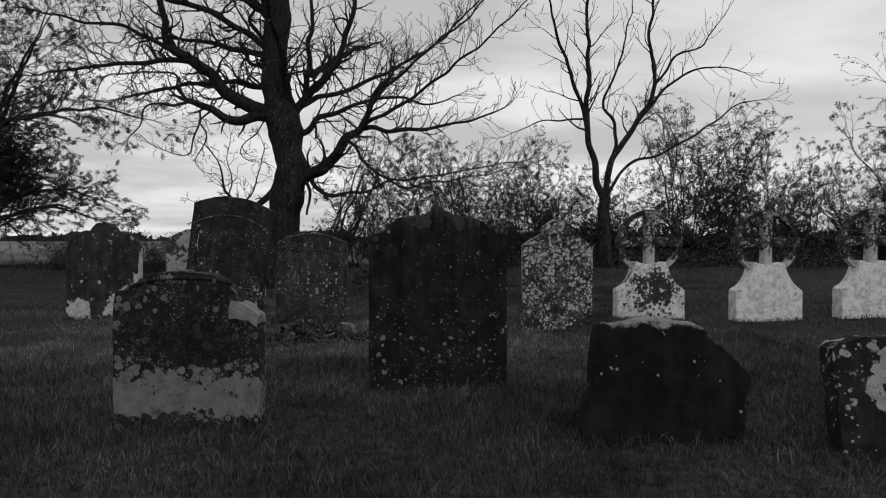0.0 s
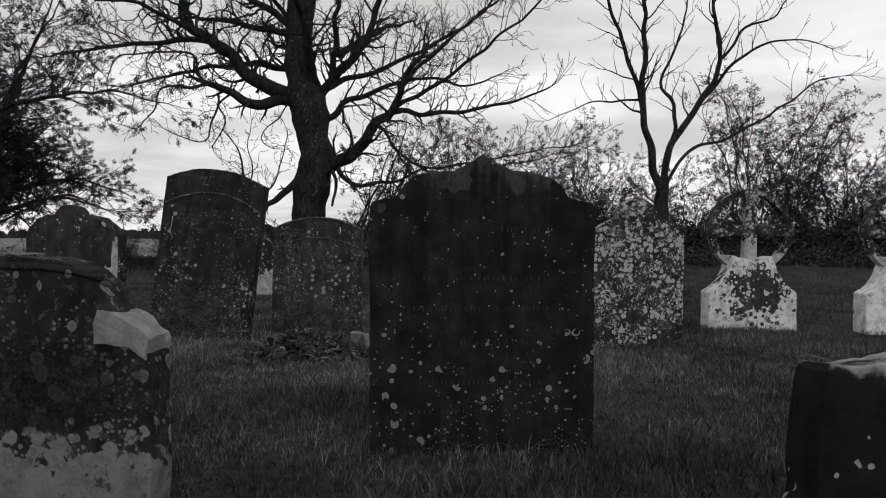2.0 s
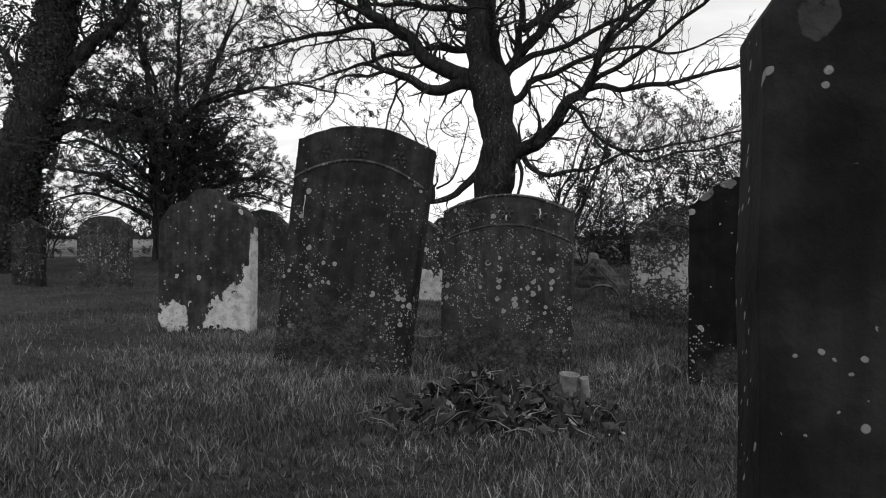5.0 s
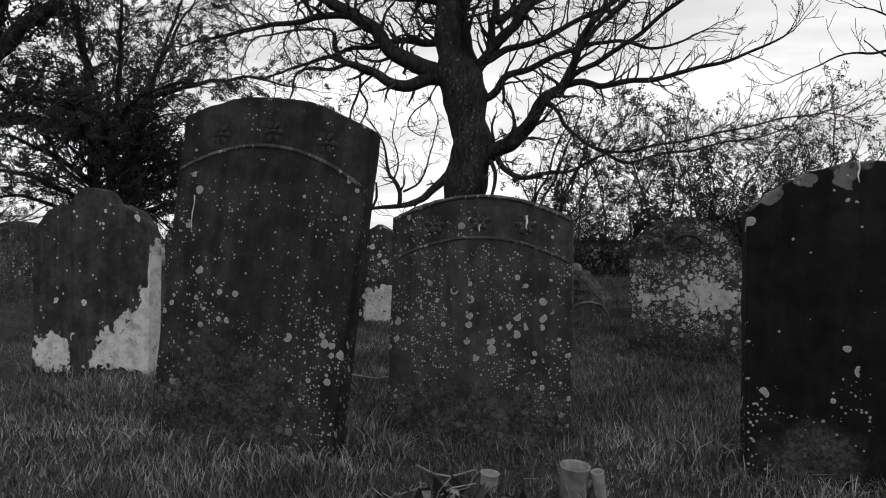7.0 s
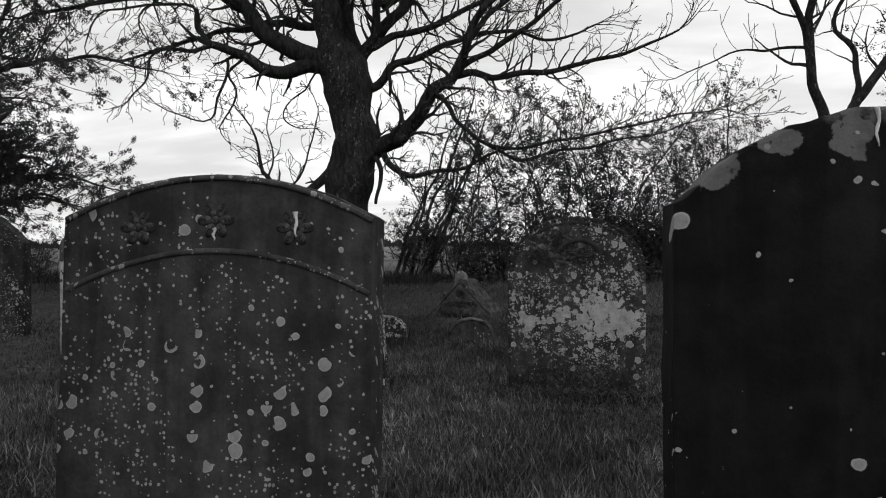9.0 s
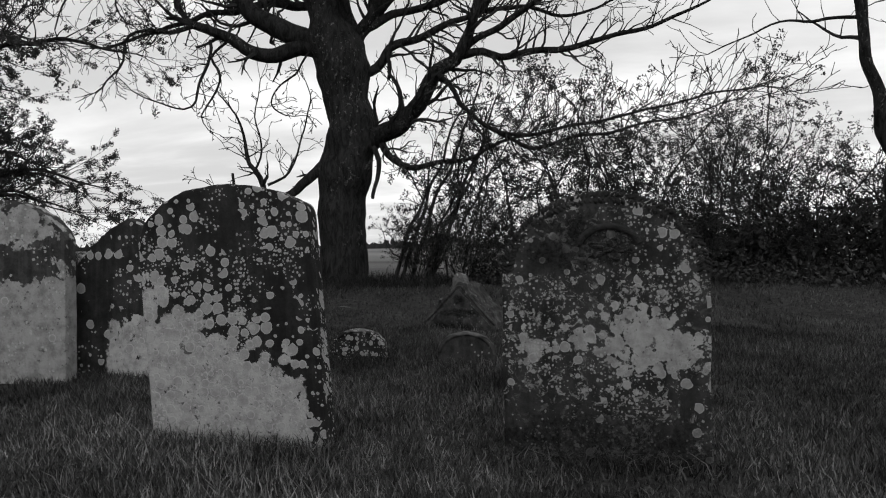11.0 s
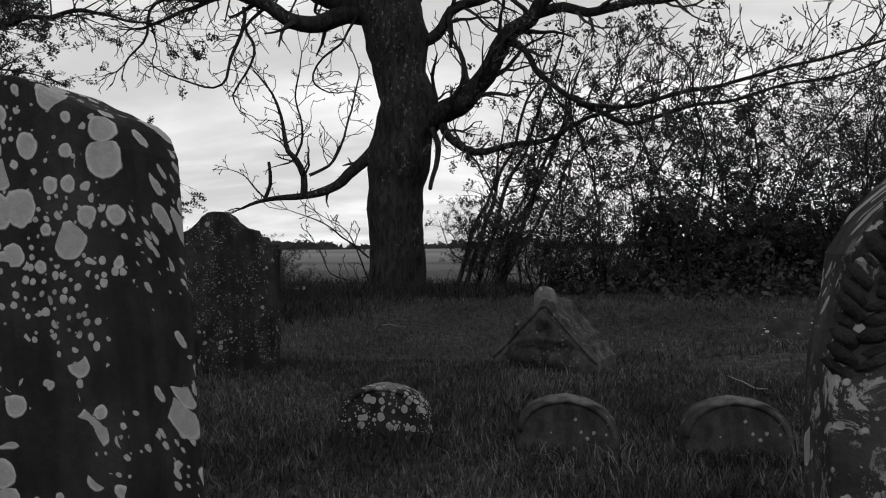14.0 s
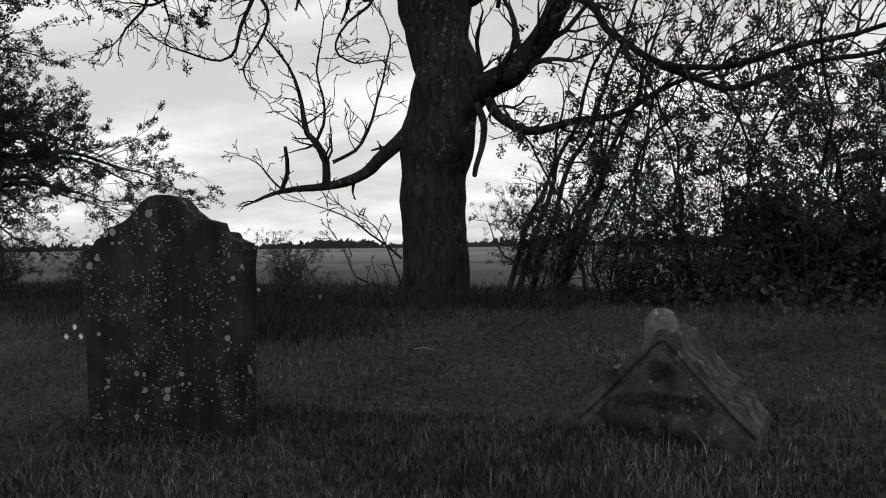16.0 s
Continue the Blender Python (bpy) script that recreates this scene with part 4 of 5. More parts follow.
limb(tree, "limb", 0.06, 0.016, [(-2.08, 18.30, 4.62), (-1.48, 18.48, 5.28), (-0.95, 18.66, 5.82), (-0.06, 18.84, 6.63), (0.74, 19.02, 7.49), (1.32, 19.20, 8.12)], rng, SPEC_SWEEP, twigs, ends, 1.4, 0.17, 7)
limb(tree, "limb", 0.06, 0.016, [(-2.24, 18.30, 4.06), (-1.44, 18.06, 4.48), (-0.64, 17.82, 4.90), (0.24, 17.58, 5.54), (1.24, 17.34, 6.30), (2.19, 17.10, 7.12)], rng, SPEC_SWEEP, twigs, ends, 1.3, 0.17, 7)
limb(tree, "limb", 0.045, 0.012, [(-2.67, 18.30, 3.73), (-2.35, 18.14, 3.43), (-2.04, 17.99, 3.05), (-1.69, 17.83, 2.70), (-1.29, 17.68, 2.57), (-0.69, 17.52, 2.59), (-0.02, 17.37, 2.65), (0.62, 17.21, 2.78), (1.32, 17.06, 2.90), (2.04, 16.90, 2.98)], rng, SPEC_SWEEP, twigs, ends, 1.3, 0.15, 7)
limb(tree, "limb", 0.035, 0.01, [(-1.71, 18.00, 2.73), (-1.10, 17.80, 2.40), (-0.40, 17.60, 2.48), (0.27, 17.40, 2.51), (1.08, 17.20, 2.67), (1.76, 17.00, 2.79)], rng, SPEC_SWEEP, twigs, ends, 1.1, 0.15, 6)
limb(tree, "limb", 0.08, 0.02, [(-4.07, 18.80, 3.00), (-3.74, 18.73, 2.75), (-3.65, 18.67, 2.54), (-3.46, 18.60, 2.35), (-3.14, 18.53, 2.22), (-2.81, 18.47, 2.21), (-2.42, 18.40, 2.25), (-2.00, 18.33, 2.37), (-1.60, 18.27, 2.57), (-1.12, 18.20, 2.66)], rng, SPEC_BIG, twigs, ends, 0.8, 0.2)
limb(tree, "limb", 0.05, 0.028, [(-3.82, 18.55, 2.57), (-3.66, 18.44, 2.31), (-3.66, 18.32, 2.08), (-3.69, 18.21, 1.87), (-3.70, 18.10, 1.69)], rng, SPEC_BIG, twigs, ends, 0)
limb(tree, "limb", 0.115, 0.018, [(-4.55, 18.80, 2.50), (-4.81, 18.71, 2.31), (-5.02, 18.62, 2.08), (-5.26, 18.54, 1.88), (-5.58, 18.45, 1.73), (-5.85, 18.36, 1.65), (-6.22, 18.28, 1.59), (-6.45, 18.19, 1.54), (-6.70, 18.10, 1.46)], rng, SPEC_BIG, twigs, ends, 0.35, 0.4)
limb(tree, "limb", 0.06, 0.01, [(-5.82, 18.35, 1.65), (-5.78, 18.29, 1.93), (-5.83, 18.24, 2.17), (-5.92, 18.18, 2.29), (-6.00, 18.12, 2.55), (-6.01, 18.06, 2.82), (-6.14, 18.01, 3.14), (-6.26, 17.95, 3.38)], rng, SPEC_BIG, twigs, ends, 0.6, 0.12, 6)
limb(tree, "limb", 0.024, 0.008, [(-5.88, 18.30, 2.20), (-5.83, 18.38, 2.46), (-5.92, 18.45, 2.89), (-6.01, 18.53, 3.34), (-5.95, 18.60, 3.86)], rng, SPEC_BIG, twigs, ends, 0.6, 0.14, 6)
limb(tree, "limb", 0.028, 0.008, [(-5.75, 18.40, 1.96), (-5.54, 18.47, 2.08), (-5.34, 18.53, 2.21), (-5.26, 18.60, 2.53), (-5.16, 18.67, 2.95), (-5.06, 18.73, 3.40), (-5.15, 18.80, 3.84)], rng, SPEC_BIG, twigs, ends, 0.6, 0.14, 6)
limb(tree, "limb", 0.034, 0.022, [(-6.36, 18.20, 1.57), (-6.26, 18.15, 1.82), (-6.23, 18.10, 2.14)], rng, SPEC_BIG, twigs, ends, 0)
limb(tree, "limb", 0.016, 0.006, [(-6.34, 18.20, 1.58), (-6.53, 18.13, 1.83), (-6.65, 18.07, 1.95), (-6.92, 18.00, 2.05)], rng, SPEC_BIG, twigs, ends, 0.3, 0.15, 6)
limb(tree, "limb", 0.03, 0.008, [(-6.58, 18.00, 4.44), (-6.62, 17.92, 4.05), (-6.69, 17.83, 3.69), (-6.74, 17.75, 3.38), (-6.92, 17.67, 3.22), (-7.40, 17.58, 3.33), (-7.76, 17.50, 3.50)], rng, SPEC_BIG, twigs, ends, 0.6, 0.12, 6)
limb(tree, "limb", 0.022, 0.007, [(-4.91, 18.40, 4.27), (-5.20, 18.27, 3.86), (-5.50, 18.15, 3.45), (-5.22, 18.02, 3.08), (-4.79, 17.90, 3.01)], rng, SPEC_BIG, twigs, ends, 0.5, 0.12, 6)
limb(tree, "limb", 0.016, 0.005, [(-4.81, 18.50, 0.26), (-5.08, 18.35, 0.34), (-5.29, 18.20, 0.48), (-5.37, 18.05, 0.68), (-5.42, 17.90, 0.90)], rng, SPEC_BIG, twigs, ends, 0.4, 0.2, 6)
limb(tree, "limb", 0.018, 0.005, [(-4.77, 18.50, 0.71), (-5.14, 18.30, 0.99), (-5.50, 18.10, 1.26), (-5.79, 17.90, 1.40)], rng, SPEC_BIG, twigs, ends, 0.5, 0.2, 6)
limb(tree, "limb", 0.014, 0.005, [(-4.78, 18.50, 0.30), (-4.90, 18.30, 0.80), (-4.98, 18.10, 1.11), (-5.31, 17.90, 1.33)], rng, SPEC_BIG, twigs, ends, 0.4, 0.2, 6)
# crown above and behind
for pts in ([(-4.2, 17.2, 5.6), (-6.0, 16.8, 6.6), (-8.0, 16.5, 7.0), (-10.2, 16.3, 6.9)], [(-4.1, 17.2, 4.7), (-5.6, 17.9, 5.0), (-7.2, 18.3, 5.0), (-9.0, 18.5, 4.7)], [(-4.3, 17.2, 6.2), (-5.0, 16.9, 7.2), (-6.2, 16.5, 8.0), (-7.6, 16.2, 8.6)], [(-4.4, 17.3, 7.4), (-4.0, 18.0, 8.6), (-3.2, 18.6, 9.6)], [(-4.5, 17.4, 8.4), (-5.4, 17.8, 9.4), (-6.4, 18.2, 10.2)],
            [(-4.2, 17.3, 4.6), (-4.8, 18.4, 5.4), (-5.6, 19.6, 6.0), (-6.2, 20.8, 6.8)], [(-3.9, 17.1, 4.2), (-3.9, 16.0, 5.4), (-4.0, 14.9, 6.3), (-4.2, 13.9, 7.0)], [(-3.4, 17.4, 5.1), (-2.6, 18.6, 6.0), (-1.8, 19.8, 6.6)]):
    limb(tree, "limb", 0.1, 0.03, [(x * 1.09 - 0.05, y + 1.6, z * 1.09 + 0.1) for x, y, z in pts], rng, SPEC_BIG, twigs, ends, 1.5, 0.2)
part("crown", twigs.mesh("crown", M_TWIG, False), tree, "fine bare budding twigs")["kind"] = "stuff"

# ---- the slender dead tree ----
SPEC_THIN = dict(step=(0.16, 0.12), kids=(2.4,), crook=0.26, lift=0.10, tip=0.006, angle=0.7, ratio=0.55)
thin = new("tree")
thin.matrix_basis = Matrix.Identity(4)
tagged(thin, "slender bare forked tree beside the hedge", "tree")
tw, en = Pile(), []
rng = random.Random(5)
limb(thin, "trunk", 0.24, 0.15, [(4.55, 18.5, -0.1), (4.54, 18.5, 0.4), (4.48, 18.5, 1.36), (4.5, 18.5, 2.2)], rng, SPEC_THIN, tw, en, 0.0, 1, 10)
for r0, r1, sh, pts in (
    (.11, .03, .9, [(4.49, 18.5, 2.0), (4.18, 18.46, 3.08), (3.98, 18.42, 4.33), (4.02, 18.38, 5.72), (3.98, 18.34, 6.95), (4.04, 18.3, 8.48)]),
    (.07, .02, .9, [(4.16, 18.45, 3.1), (3.81, 18.25, 4.61), (3.39, 18.1, 5.8), (2.98, 17.95, 6.82), (2.8, 17.8, 7.67)]),
    (.10, .03, .9, [(4.5, 18.5, 2.0), (4.75, 18.54, 3.25), (5.46, 18.58, 4.28), (5.94, 18.62, 5.31), (5.79, 18.66, 6.74), (6.03, 18.7, 8.32)]),
    (.05, .012, .7, [(5.5, 18.58, 4.3), (6.29, 18.47, 5.27), (7.1, 18.33, 5.71), (8.2, 18.2, 5.6)]),
    (.05, .012, .7, [(4.54, 18.5, 2.1), (5.01, 18.36, 2.99), (6.14, 18.22, 3.4), (7.16, 18.08, 4.04), (7.86, 17.94, 4.54), (8.41, 17.8, 4.7)]),
    (.06, .015, .8, [(4.55, 18.5, 2.2), (4.84, 18.62, 4.05), (4.5, 18.75, 4.8), (5.06, 18.88, 6.17), (5.41, 19.0, 7.8)]),
    (.03, .008, .5, [(4.0, 18.42, 4.25), (3.2, 18.27, 4.27), (2.48, 18.13, 4.12), (1.62, 18.0, 3.72)]),
    (.04, .012, .6, [(5.94, 18.65, 5.33), (6.58, 18.63, 6.1), (7.26, 18.57, 6.39), (7.7, 18.5, 7.08)]),
):
    limb(thin, "limb", r0, r1, pts, rng, SPEC_THIN, tw, en, sh * 1.6, 0.36, 7, 0.3)
part("crown", tw.mesh("thin_crown", M_TWIG, False), thin)["kind"] = "stuff"


# ---- leafing trees and hedge shrubs ----
def leafing(name, label, category, seed, stems, spec, leaf_mat, total, leaf, m, group="", spread=0.8):
    """A many-stemmed tree or shrub: each stem a mesh, twigs one, leaves one."""
    rng = random.Random(seed)
    e = new(name)
    e.matrix_basis = m
    tagged(e, label, category, group)
    tw, en, lv = Pile(), [], Pile()
    for r0, pts, shoot, every in stems:
        limb(e, "stem", r0, 0.012, pts, rng, spec, tw, en, shoot, every, 7, 0.15)
    each = total / max(1, len(en))
    for pts, way in en:
        left = int(each + rng.random())
        while left > 0:
            f = rng.random() ** 0.7
            at = pts[min(int(f * len(pts)), len(pts) - 1)]
            for k in range(min(left, 4)):
                lv.leaf(at + rand_dir(rng) * leaf * spread * 1.3, rand_dir(rng) + way * 0.6 + Vector((0, 0, 0.1)), rand_dir(rng), leaf * rng.uniform(0.6, 1.3))
            left -= 4
    part("crown", tw.mesh(name + "_crown", M_TWIG, False), e)["kind"] = "stuff"
    part("foliage", lv.mesh(name + "_foliage", leaf_mat, False), e, "small new leaves")["kind"] = "stuff"
    return e


def fan_stems(rng, n, height, reach, r, shoot, every):
    out = []
    for k in range(n):
        a = 2 * math.pi * (k + rng.random() * 0.8) / n
        rr = reach * rng.uniform(0.35, 1.0)
        h = height * rng.uniform(0.7, 1.0)
        x0, y0 = 0.18 * math.cos(a), 0.18 * math.sin(a)
        pts = [(x0, y0, -0.1), (x0 + rr * 0.15 * math.cos(a), y0 + rr * 0.15 * math.sin(a), h * 0.3), (rr * 0.5 * math.cos(a + .2), rr * 0.5 * math.sin(a + .2), h * 0.65), (rr * math.cos(a), rr * math.sin(a), h)]
        out.append((r * rng.uniform(0.6, 1.1), pts, shoot, every))
    return out


SPEC_SPRAY = dict(step=(0.2, 0.16, 0.12), kids=(3.4, 4.2), crook=0.2, lift=-0.01, tip=0.004, angle=0.8, ratio=0.55, flat=0.6)
rng = random.Random(21)
# hawthorn-like tree on the far side of the plot: wide flat sprays of small leaves
stems = fan_stems(rng, 7, 7.5, 2.6, 0.16, 2.2, 0.32)
for k in range(18):
    a = k * 0.55 + 0.2
    z0 = 0.9 + 0.5 * (k % 6)
    L = 2.9 + 0.42 * (k % 6) + 0.3 * math.sin(k * 2.1)
    stems.append((0.07, [(0.2 * math.cos(a), 0.2 * math.sin(a), z0), (L * .35 * math.cos(a), L * .35 * math.sin(a), z0 + .5), (L * .7 * math.cos(a + .1), L * .7 * math.sin(a + .1), z0 + .75), (L * math.cos(a + .1), L * math.sin(a + .1), z0 + .45)], 1.4, 0.18))
leafing("tree", "broad hawthorn tree with sprays of small leaves", "tree", 22, stems, SPEC_SPRAY, M_LEAF_DARK, 220000, 0.040, pose(-12.3, 17.0, gz(-12.3, 17)))
# massive ivy-clad leaning trunk further along
big = new("tree")
big.matrix_basis = pose(-14.9, 14.6, gz(-14.9, 14.6))
tagged(big, "massive dark leaning tree with ivy-clad crown", "tree")
tw, en, ivy = Pile(), [], Pile()
limb(big, "trunk", 0.66, 0.36, [(0.0, 0, -0.3), (0.1, 0, 0.3), (0.3, 0, 1.1), (0.58, 0, 2.3), (0.95, 0.1, 3.4), (1.2, 0.2, 4.3), (1.4, 0.3, 5.4), (1.5, 0.6, 7.4)], rng, SPEC_BIG, tw, en, 0.0, 1, 16)
for pts in ([(0.8, 0.1, 2.9), (1.5, 0.9, 3.4), (2.4, 1.7, 3.3), (3.1, 2.3, 3.0)], [(0.9, 0.2, 3.3), (0.1, 0.6, 4.4), (-0.9, 0.9, 5.2), (-1.8, 1.0, 6.2)], [(1.1, 0.3, 4.1), (2.2, 0.7, 5.2), (3.2, 1.2, 6.6), (3.8, 1.6, 8.0)], [(1.3, 0.4, 5.0), (0.6, 1.3, 6.4), (0.2, 1.9, 8.0)],
            [(1.4, 0.4, 5.6), (2.0, -0.4, 6.8), (2.6, -0.9, 8.4)], [(1.5, 0.6, 7.2), (1.4, 1.2, 8.8), (1.2, 1.6, 10.2)]):
    limb(big, "limb", 0.19, 0.04, pts, rng, SPEC_BIG, tw, en, 1.5, 0.2)
part("crown", tw.mesh("big_crown", M_TWIG, False), big)["kind"] = "stuff"
for pts, way in en:
    # ivy leaves crowd the shoots, thicker towards the middle of the crown
    for k in range(16 if pts[-1].z > 3.4 else 4):
        q = pts[rng.randrange(len(pts))]
        ivy.leaf(q + rand_dir(rng) * 0.07, rand_dir(rng), rand_dir(rng), rng.uniform(0.06, 0.12))
for k in range(9000):
    # ivy up the trunk
    u = rng.random()
    an, z = rng.uniform(0, 6.283), 0.2 + 6.2 * u
    c = Vector((0.02 + 0.29 * z - 0.006 * z * z, 0.05 * z, z))
    out = Vector((math.cos(an), math.sin(an), 0))
    ivy.leaf(c + out * (0.62 - 0.28 * u + rng.uniform(0, 0.07)), out * 0.3 + rand_dir(rng), out + rand_dir(rng) * 0.5, rng.uniform(0.05, 0.11))
part("foliage", ivy.mesh("ivy_foliage", M_LEAF_DARK, False), big, "dark ivy leaves")["kind"] = "stuff"

SPEC_BUSH = dict(step=(0.18, 0.16, 0.14), kids=(3.4, 4.0), crook=0.5, lift=-0.01, tip=0.0035, angle=0.8, ratio=0.55)
rng = random.Random(31)
kinds = []
for s, (h, reach, n, leaf, mat, tips) in enumerate(((3.4, 1.9, 4, 0.045, M_LEAF, 8000), (4.2, 1.9, 8, 0.048, M_LEAF_DARK, 14000), (2.4, 1.5, 8, 0.055, M_LEAF_DARK, 9000), (3.2, 1.6, 3, 0.045, M_LEAF, 10000))):
    kinds.append((fan_stems(rng, n, h, reach, 0.024, 1.2, 0.12), leaf, mat, tips))
LABELS = ("thin open hedge shrub just coming into leaf", "dense dark hedge thorn in leaf", "low bushy hedge shrub in dark leaf", "slender upright hedge sapling with new leaves")
first = {}
for kind, x, y, rz, sc in (
    (3, -2.3, 18.6, 0, 0.95), (0, -1.2, 19.0, 40, 0.95), (3, -0.3, 18.4, 100, 1.0), (0, 0.6, 19.4, 160, 1.0), (1, 1.7, 18.9, 10, 0.62), (0, 2.6, 20.0, 80, 0.95), (2, 3.5, 19.6, 30, 0.9),
    (0, 3.3, 21.2, 200, 0.9), (2, 5.6, 20.6, 70, 0.9), (1, 7.4, 20.4, 130, 1.15), (1, 8.8, 21.0, 20, 1.0), (0, 9.9, 20.6, 250, 1.1), (0, 11.4, 20.9, 300, 1.0), (2, 10.6, 21.8, 190, 1.0),
    (2, 13.2, 21.0, 15, 1.0), (1, 15.0, 21.2, 100, 0.95), (0, 14.0, 20.0, 220, 1.3), (2, 1.0, 20.4, 110, 0.85),
    (2, -7.2, 16.7, 50, 0.32), (2, -8.5, 17.2, 150, 0.28), (2, -5.9, 17.6, 10, 0.28), (2, -9.8, 16.9, 250, 0.34), (2, -4.9, 16.4, 300, 0.16), (2, -3.0, 18.4, 30, 0.42), (2, -2.2, 18.1, 200, 0.5), (2, -1.3, 18.2, 95, 0.5),
    (2, -14.5, 19.5, 120, 0.9), (2, -17.5, 18.0, 10, 0.9), (2, -20.0, 15.5, 80, 1.1),
):
    m = pose(x, y, gz(x, y), 0, 0, rz)
    if kind not in first:
        st, leaf, mat, tips = kinds[kind]
        first[kind] = leafing("shrub", LABELS[kind], "shrub", 40 + kind, st, SPEC_BUSH, mat, tips, leaf, m, "hedgerow shrubs")
        ob = first[kind]
    else:
        ob = copy_thing(first[kind], m)
    ob.matrix_basis = m @ Matrix.Scale(sc, 4)

# leaning hazel poles right of the big tree
rng = random.Random(51)
st = []
for k in range(8):
    x0 = rng.uniform(-0.35, 0.45)
    lean = rng.uniform(-0.2, 1.5)
    h = rng.uniform(2.0, 3.4)
    st.append((rng.uniform(0.02, 0.045), [(x0, rng.uniform(-.3, .3), -0.1), (x0 + lean * 0.3, rng.uniform(-.3, .3), h * 0.35), (x0 + lean * 0.7, rng.uniform(-.4, .4), h * 0.7), (x0 + lean, rng.uniform(-.5, .5), h)], 0.7, 0.24))
leafing("shrub", "clump of leaning hazel poles with few leaves", "shrub", 52, st, SPEC_BUSH, M_LEAF, 1800, 0.05, pose(-3.25, 18.4, gz(-3.25, 18.4)), "hedgerow shrubs")

# right-hand tree whose branches reach over the hedge
rng = random.Random(61)
st = fan_stems(rng, 6, 7.5, 3.2, 0.12, 1.6, 0.3)
leafing("tree", "tall twiggy tree in the hedge with sparse leaves", "tree", 62, st, SPEC_SPRAY, M_LEAF, 9000, 0.05, pose(15.0, 19.3, gz(15, 19.3)))


# ---- undergrowth, grass ----
def blades(name, mat, xs, ys, hs, ws, seed, lean=0.6, label="", category="grass", ways=None):
    """Many bent blades in one mesh: five points, three faces each."""
    r = np.random.RandomState(seed)
    n = len(xs)
    a = r.uniform(0, 2 * np.pi, n)
    b = r.uniform(0, 2 * np.pi, n) if ways is None else ways + r.normal(0, 0.5, n)
    bend = hs * r.uniform(0.1, lean, n)
    zs = ground_z(xs, ys) - 0.015
    cx, cy, bx, by = np.cos(a) * ws / 2, np.sin(a) * ws / 2, np.cos(b) * bend, np.sin(b) * bend
    v = np.zeros((n, 5, 3))
    for k, (s, u, g) in enumerate(((-1, 0, 0), (1, 0, 0), (-.75, .55, .3), (.75, .55, .3), (0, 1, 1))):
        v[:, k, 0] = xs + s * cx + bx * g
        v[:, k, 1] = ys + s * cy + by * g
        v[:, k, 2] = zs + hs * u * (1 - 0.25 * g * (bend / hs))
    idx = (np.arange(n) * 5)[:, None] + np.array([0, 1, 3, 0, 3, 2, 2, 3, 4])[None, :]
    me = bpy.data.meshes.new(name)
    me.vertices.add(n * 5)
    me.vertices.foreach_set("co", v.ravel())
    me.loops.add(n * 9)
    me.loops.foreach_set("vertex_index", idx.ravel().astype(np.int32))
    me.polygons.add(n * 3)
    me.polygons.foreach_set("loop_start", np.arange(0, n * 9, 3, dtype=np.int32))
    me.materials.append(mat)
    me.update(calc_edges=True)
    me.validate()
    return tagged(new(name, me), label, category, kind="stuff")


R = np.random.RandomState(7)


def patch(n, x0, x1, y0, y1):
    return R.uniform(x0, x1, n), R.uniform(y0, y1, n)


def tussock(x, y):
    """Longer grass in clumps."""
    return 0.95 + 0.35 * np.sin(2.3 * x + 1.1 * np.sin(1.9 * y)) * np.sin(2.1 * y + 0.7 * np.cos(2.7 * x))


def carpet(name, mat, xs, ys, hs, ws, seed, label):
    """Fine short grass: one slanting sliver a blade."""
    r = np.random.RandomState(seed)
    n = len(xs)
    a, b = r.uniform(0, np.pi, n), r.uniform(0, 2 * np.pi, n)
    far = hs * r.uniform(0.1, 0.9, n)
    z = ground_z(xs, ys) - 0.008
    v = np.zeros((n, 3, 3))
    v[:, 0] = np.stack([xs - np.cos(a) * ws, ys - np.sin(a) * ws, z], 1)
    v[:, 1] = np.stack([xs + np.cos(a) * ws, ys + np.sin(a) * ws, z], 1)
    v[:, 2] = np.stack([xs + np.cos(b) * far, ys + np.sin(b) * far, z + hs], 1)
    me = bpy.data.meshes.new(name)
    me.vertices.add(n * 3)
    me.vertices.foreach_set("co", v.ravel())
    me.loops.add(n * 3)
    me.loops.foreach_set("vertex_index", np.arange(n * 3, dtype=np.int32))
    me.polygons.add(n)
    me.polygons.foreach_set("loop_start", np.arange(0, n * 3, 3, dtype=np.int32))
    me.materials.append(mat)
    me.update(calc_edges=True)
    return tagged(new(name, me), label, "grass", kind="stuff")


xs1, ys1 = patch(430000, -4.0, 3.2, 2.2, 13.8)
xs2, ys2 = patch(110000, -6.5, 6.5, 0.8, 18.0)
xs3, ys3 = patch(60000, -14, 14, 6.0, 21.0)
xs, ys = np.concatenate([xs1, xs2, xs3]), np.concatenate([ys1, ys2, ys3])
hs = R.uniform(0.022, 0.068, len(xs)) * tussock(xs, ys)
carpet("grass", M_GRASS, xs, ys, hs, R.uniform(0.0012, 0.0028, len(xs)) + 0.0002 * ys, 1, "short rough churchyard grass")
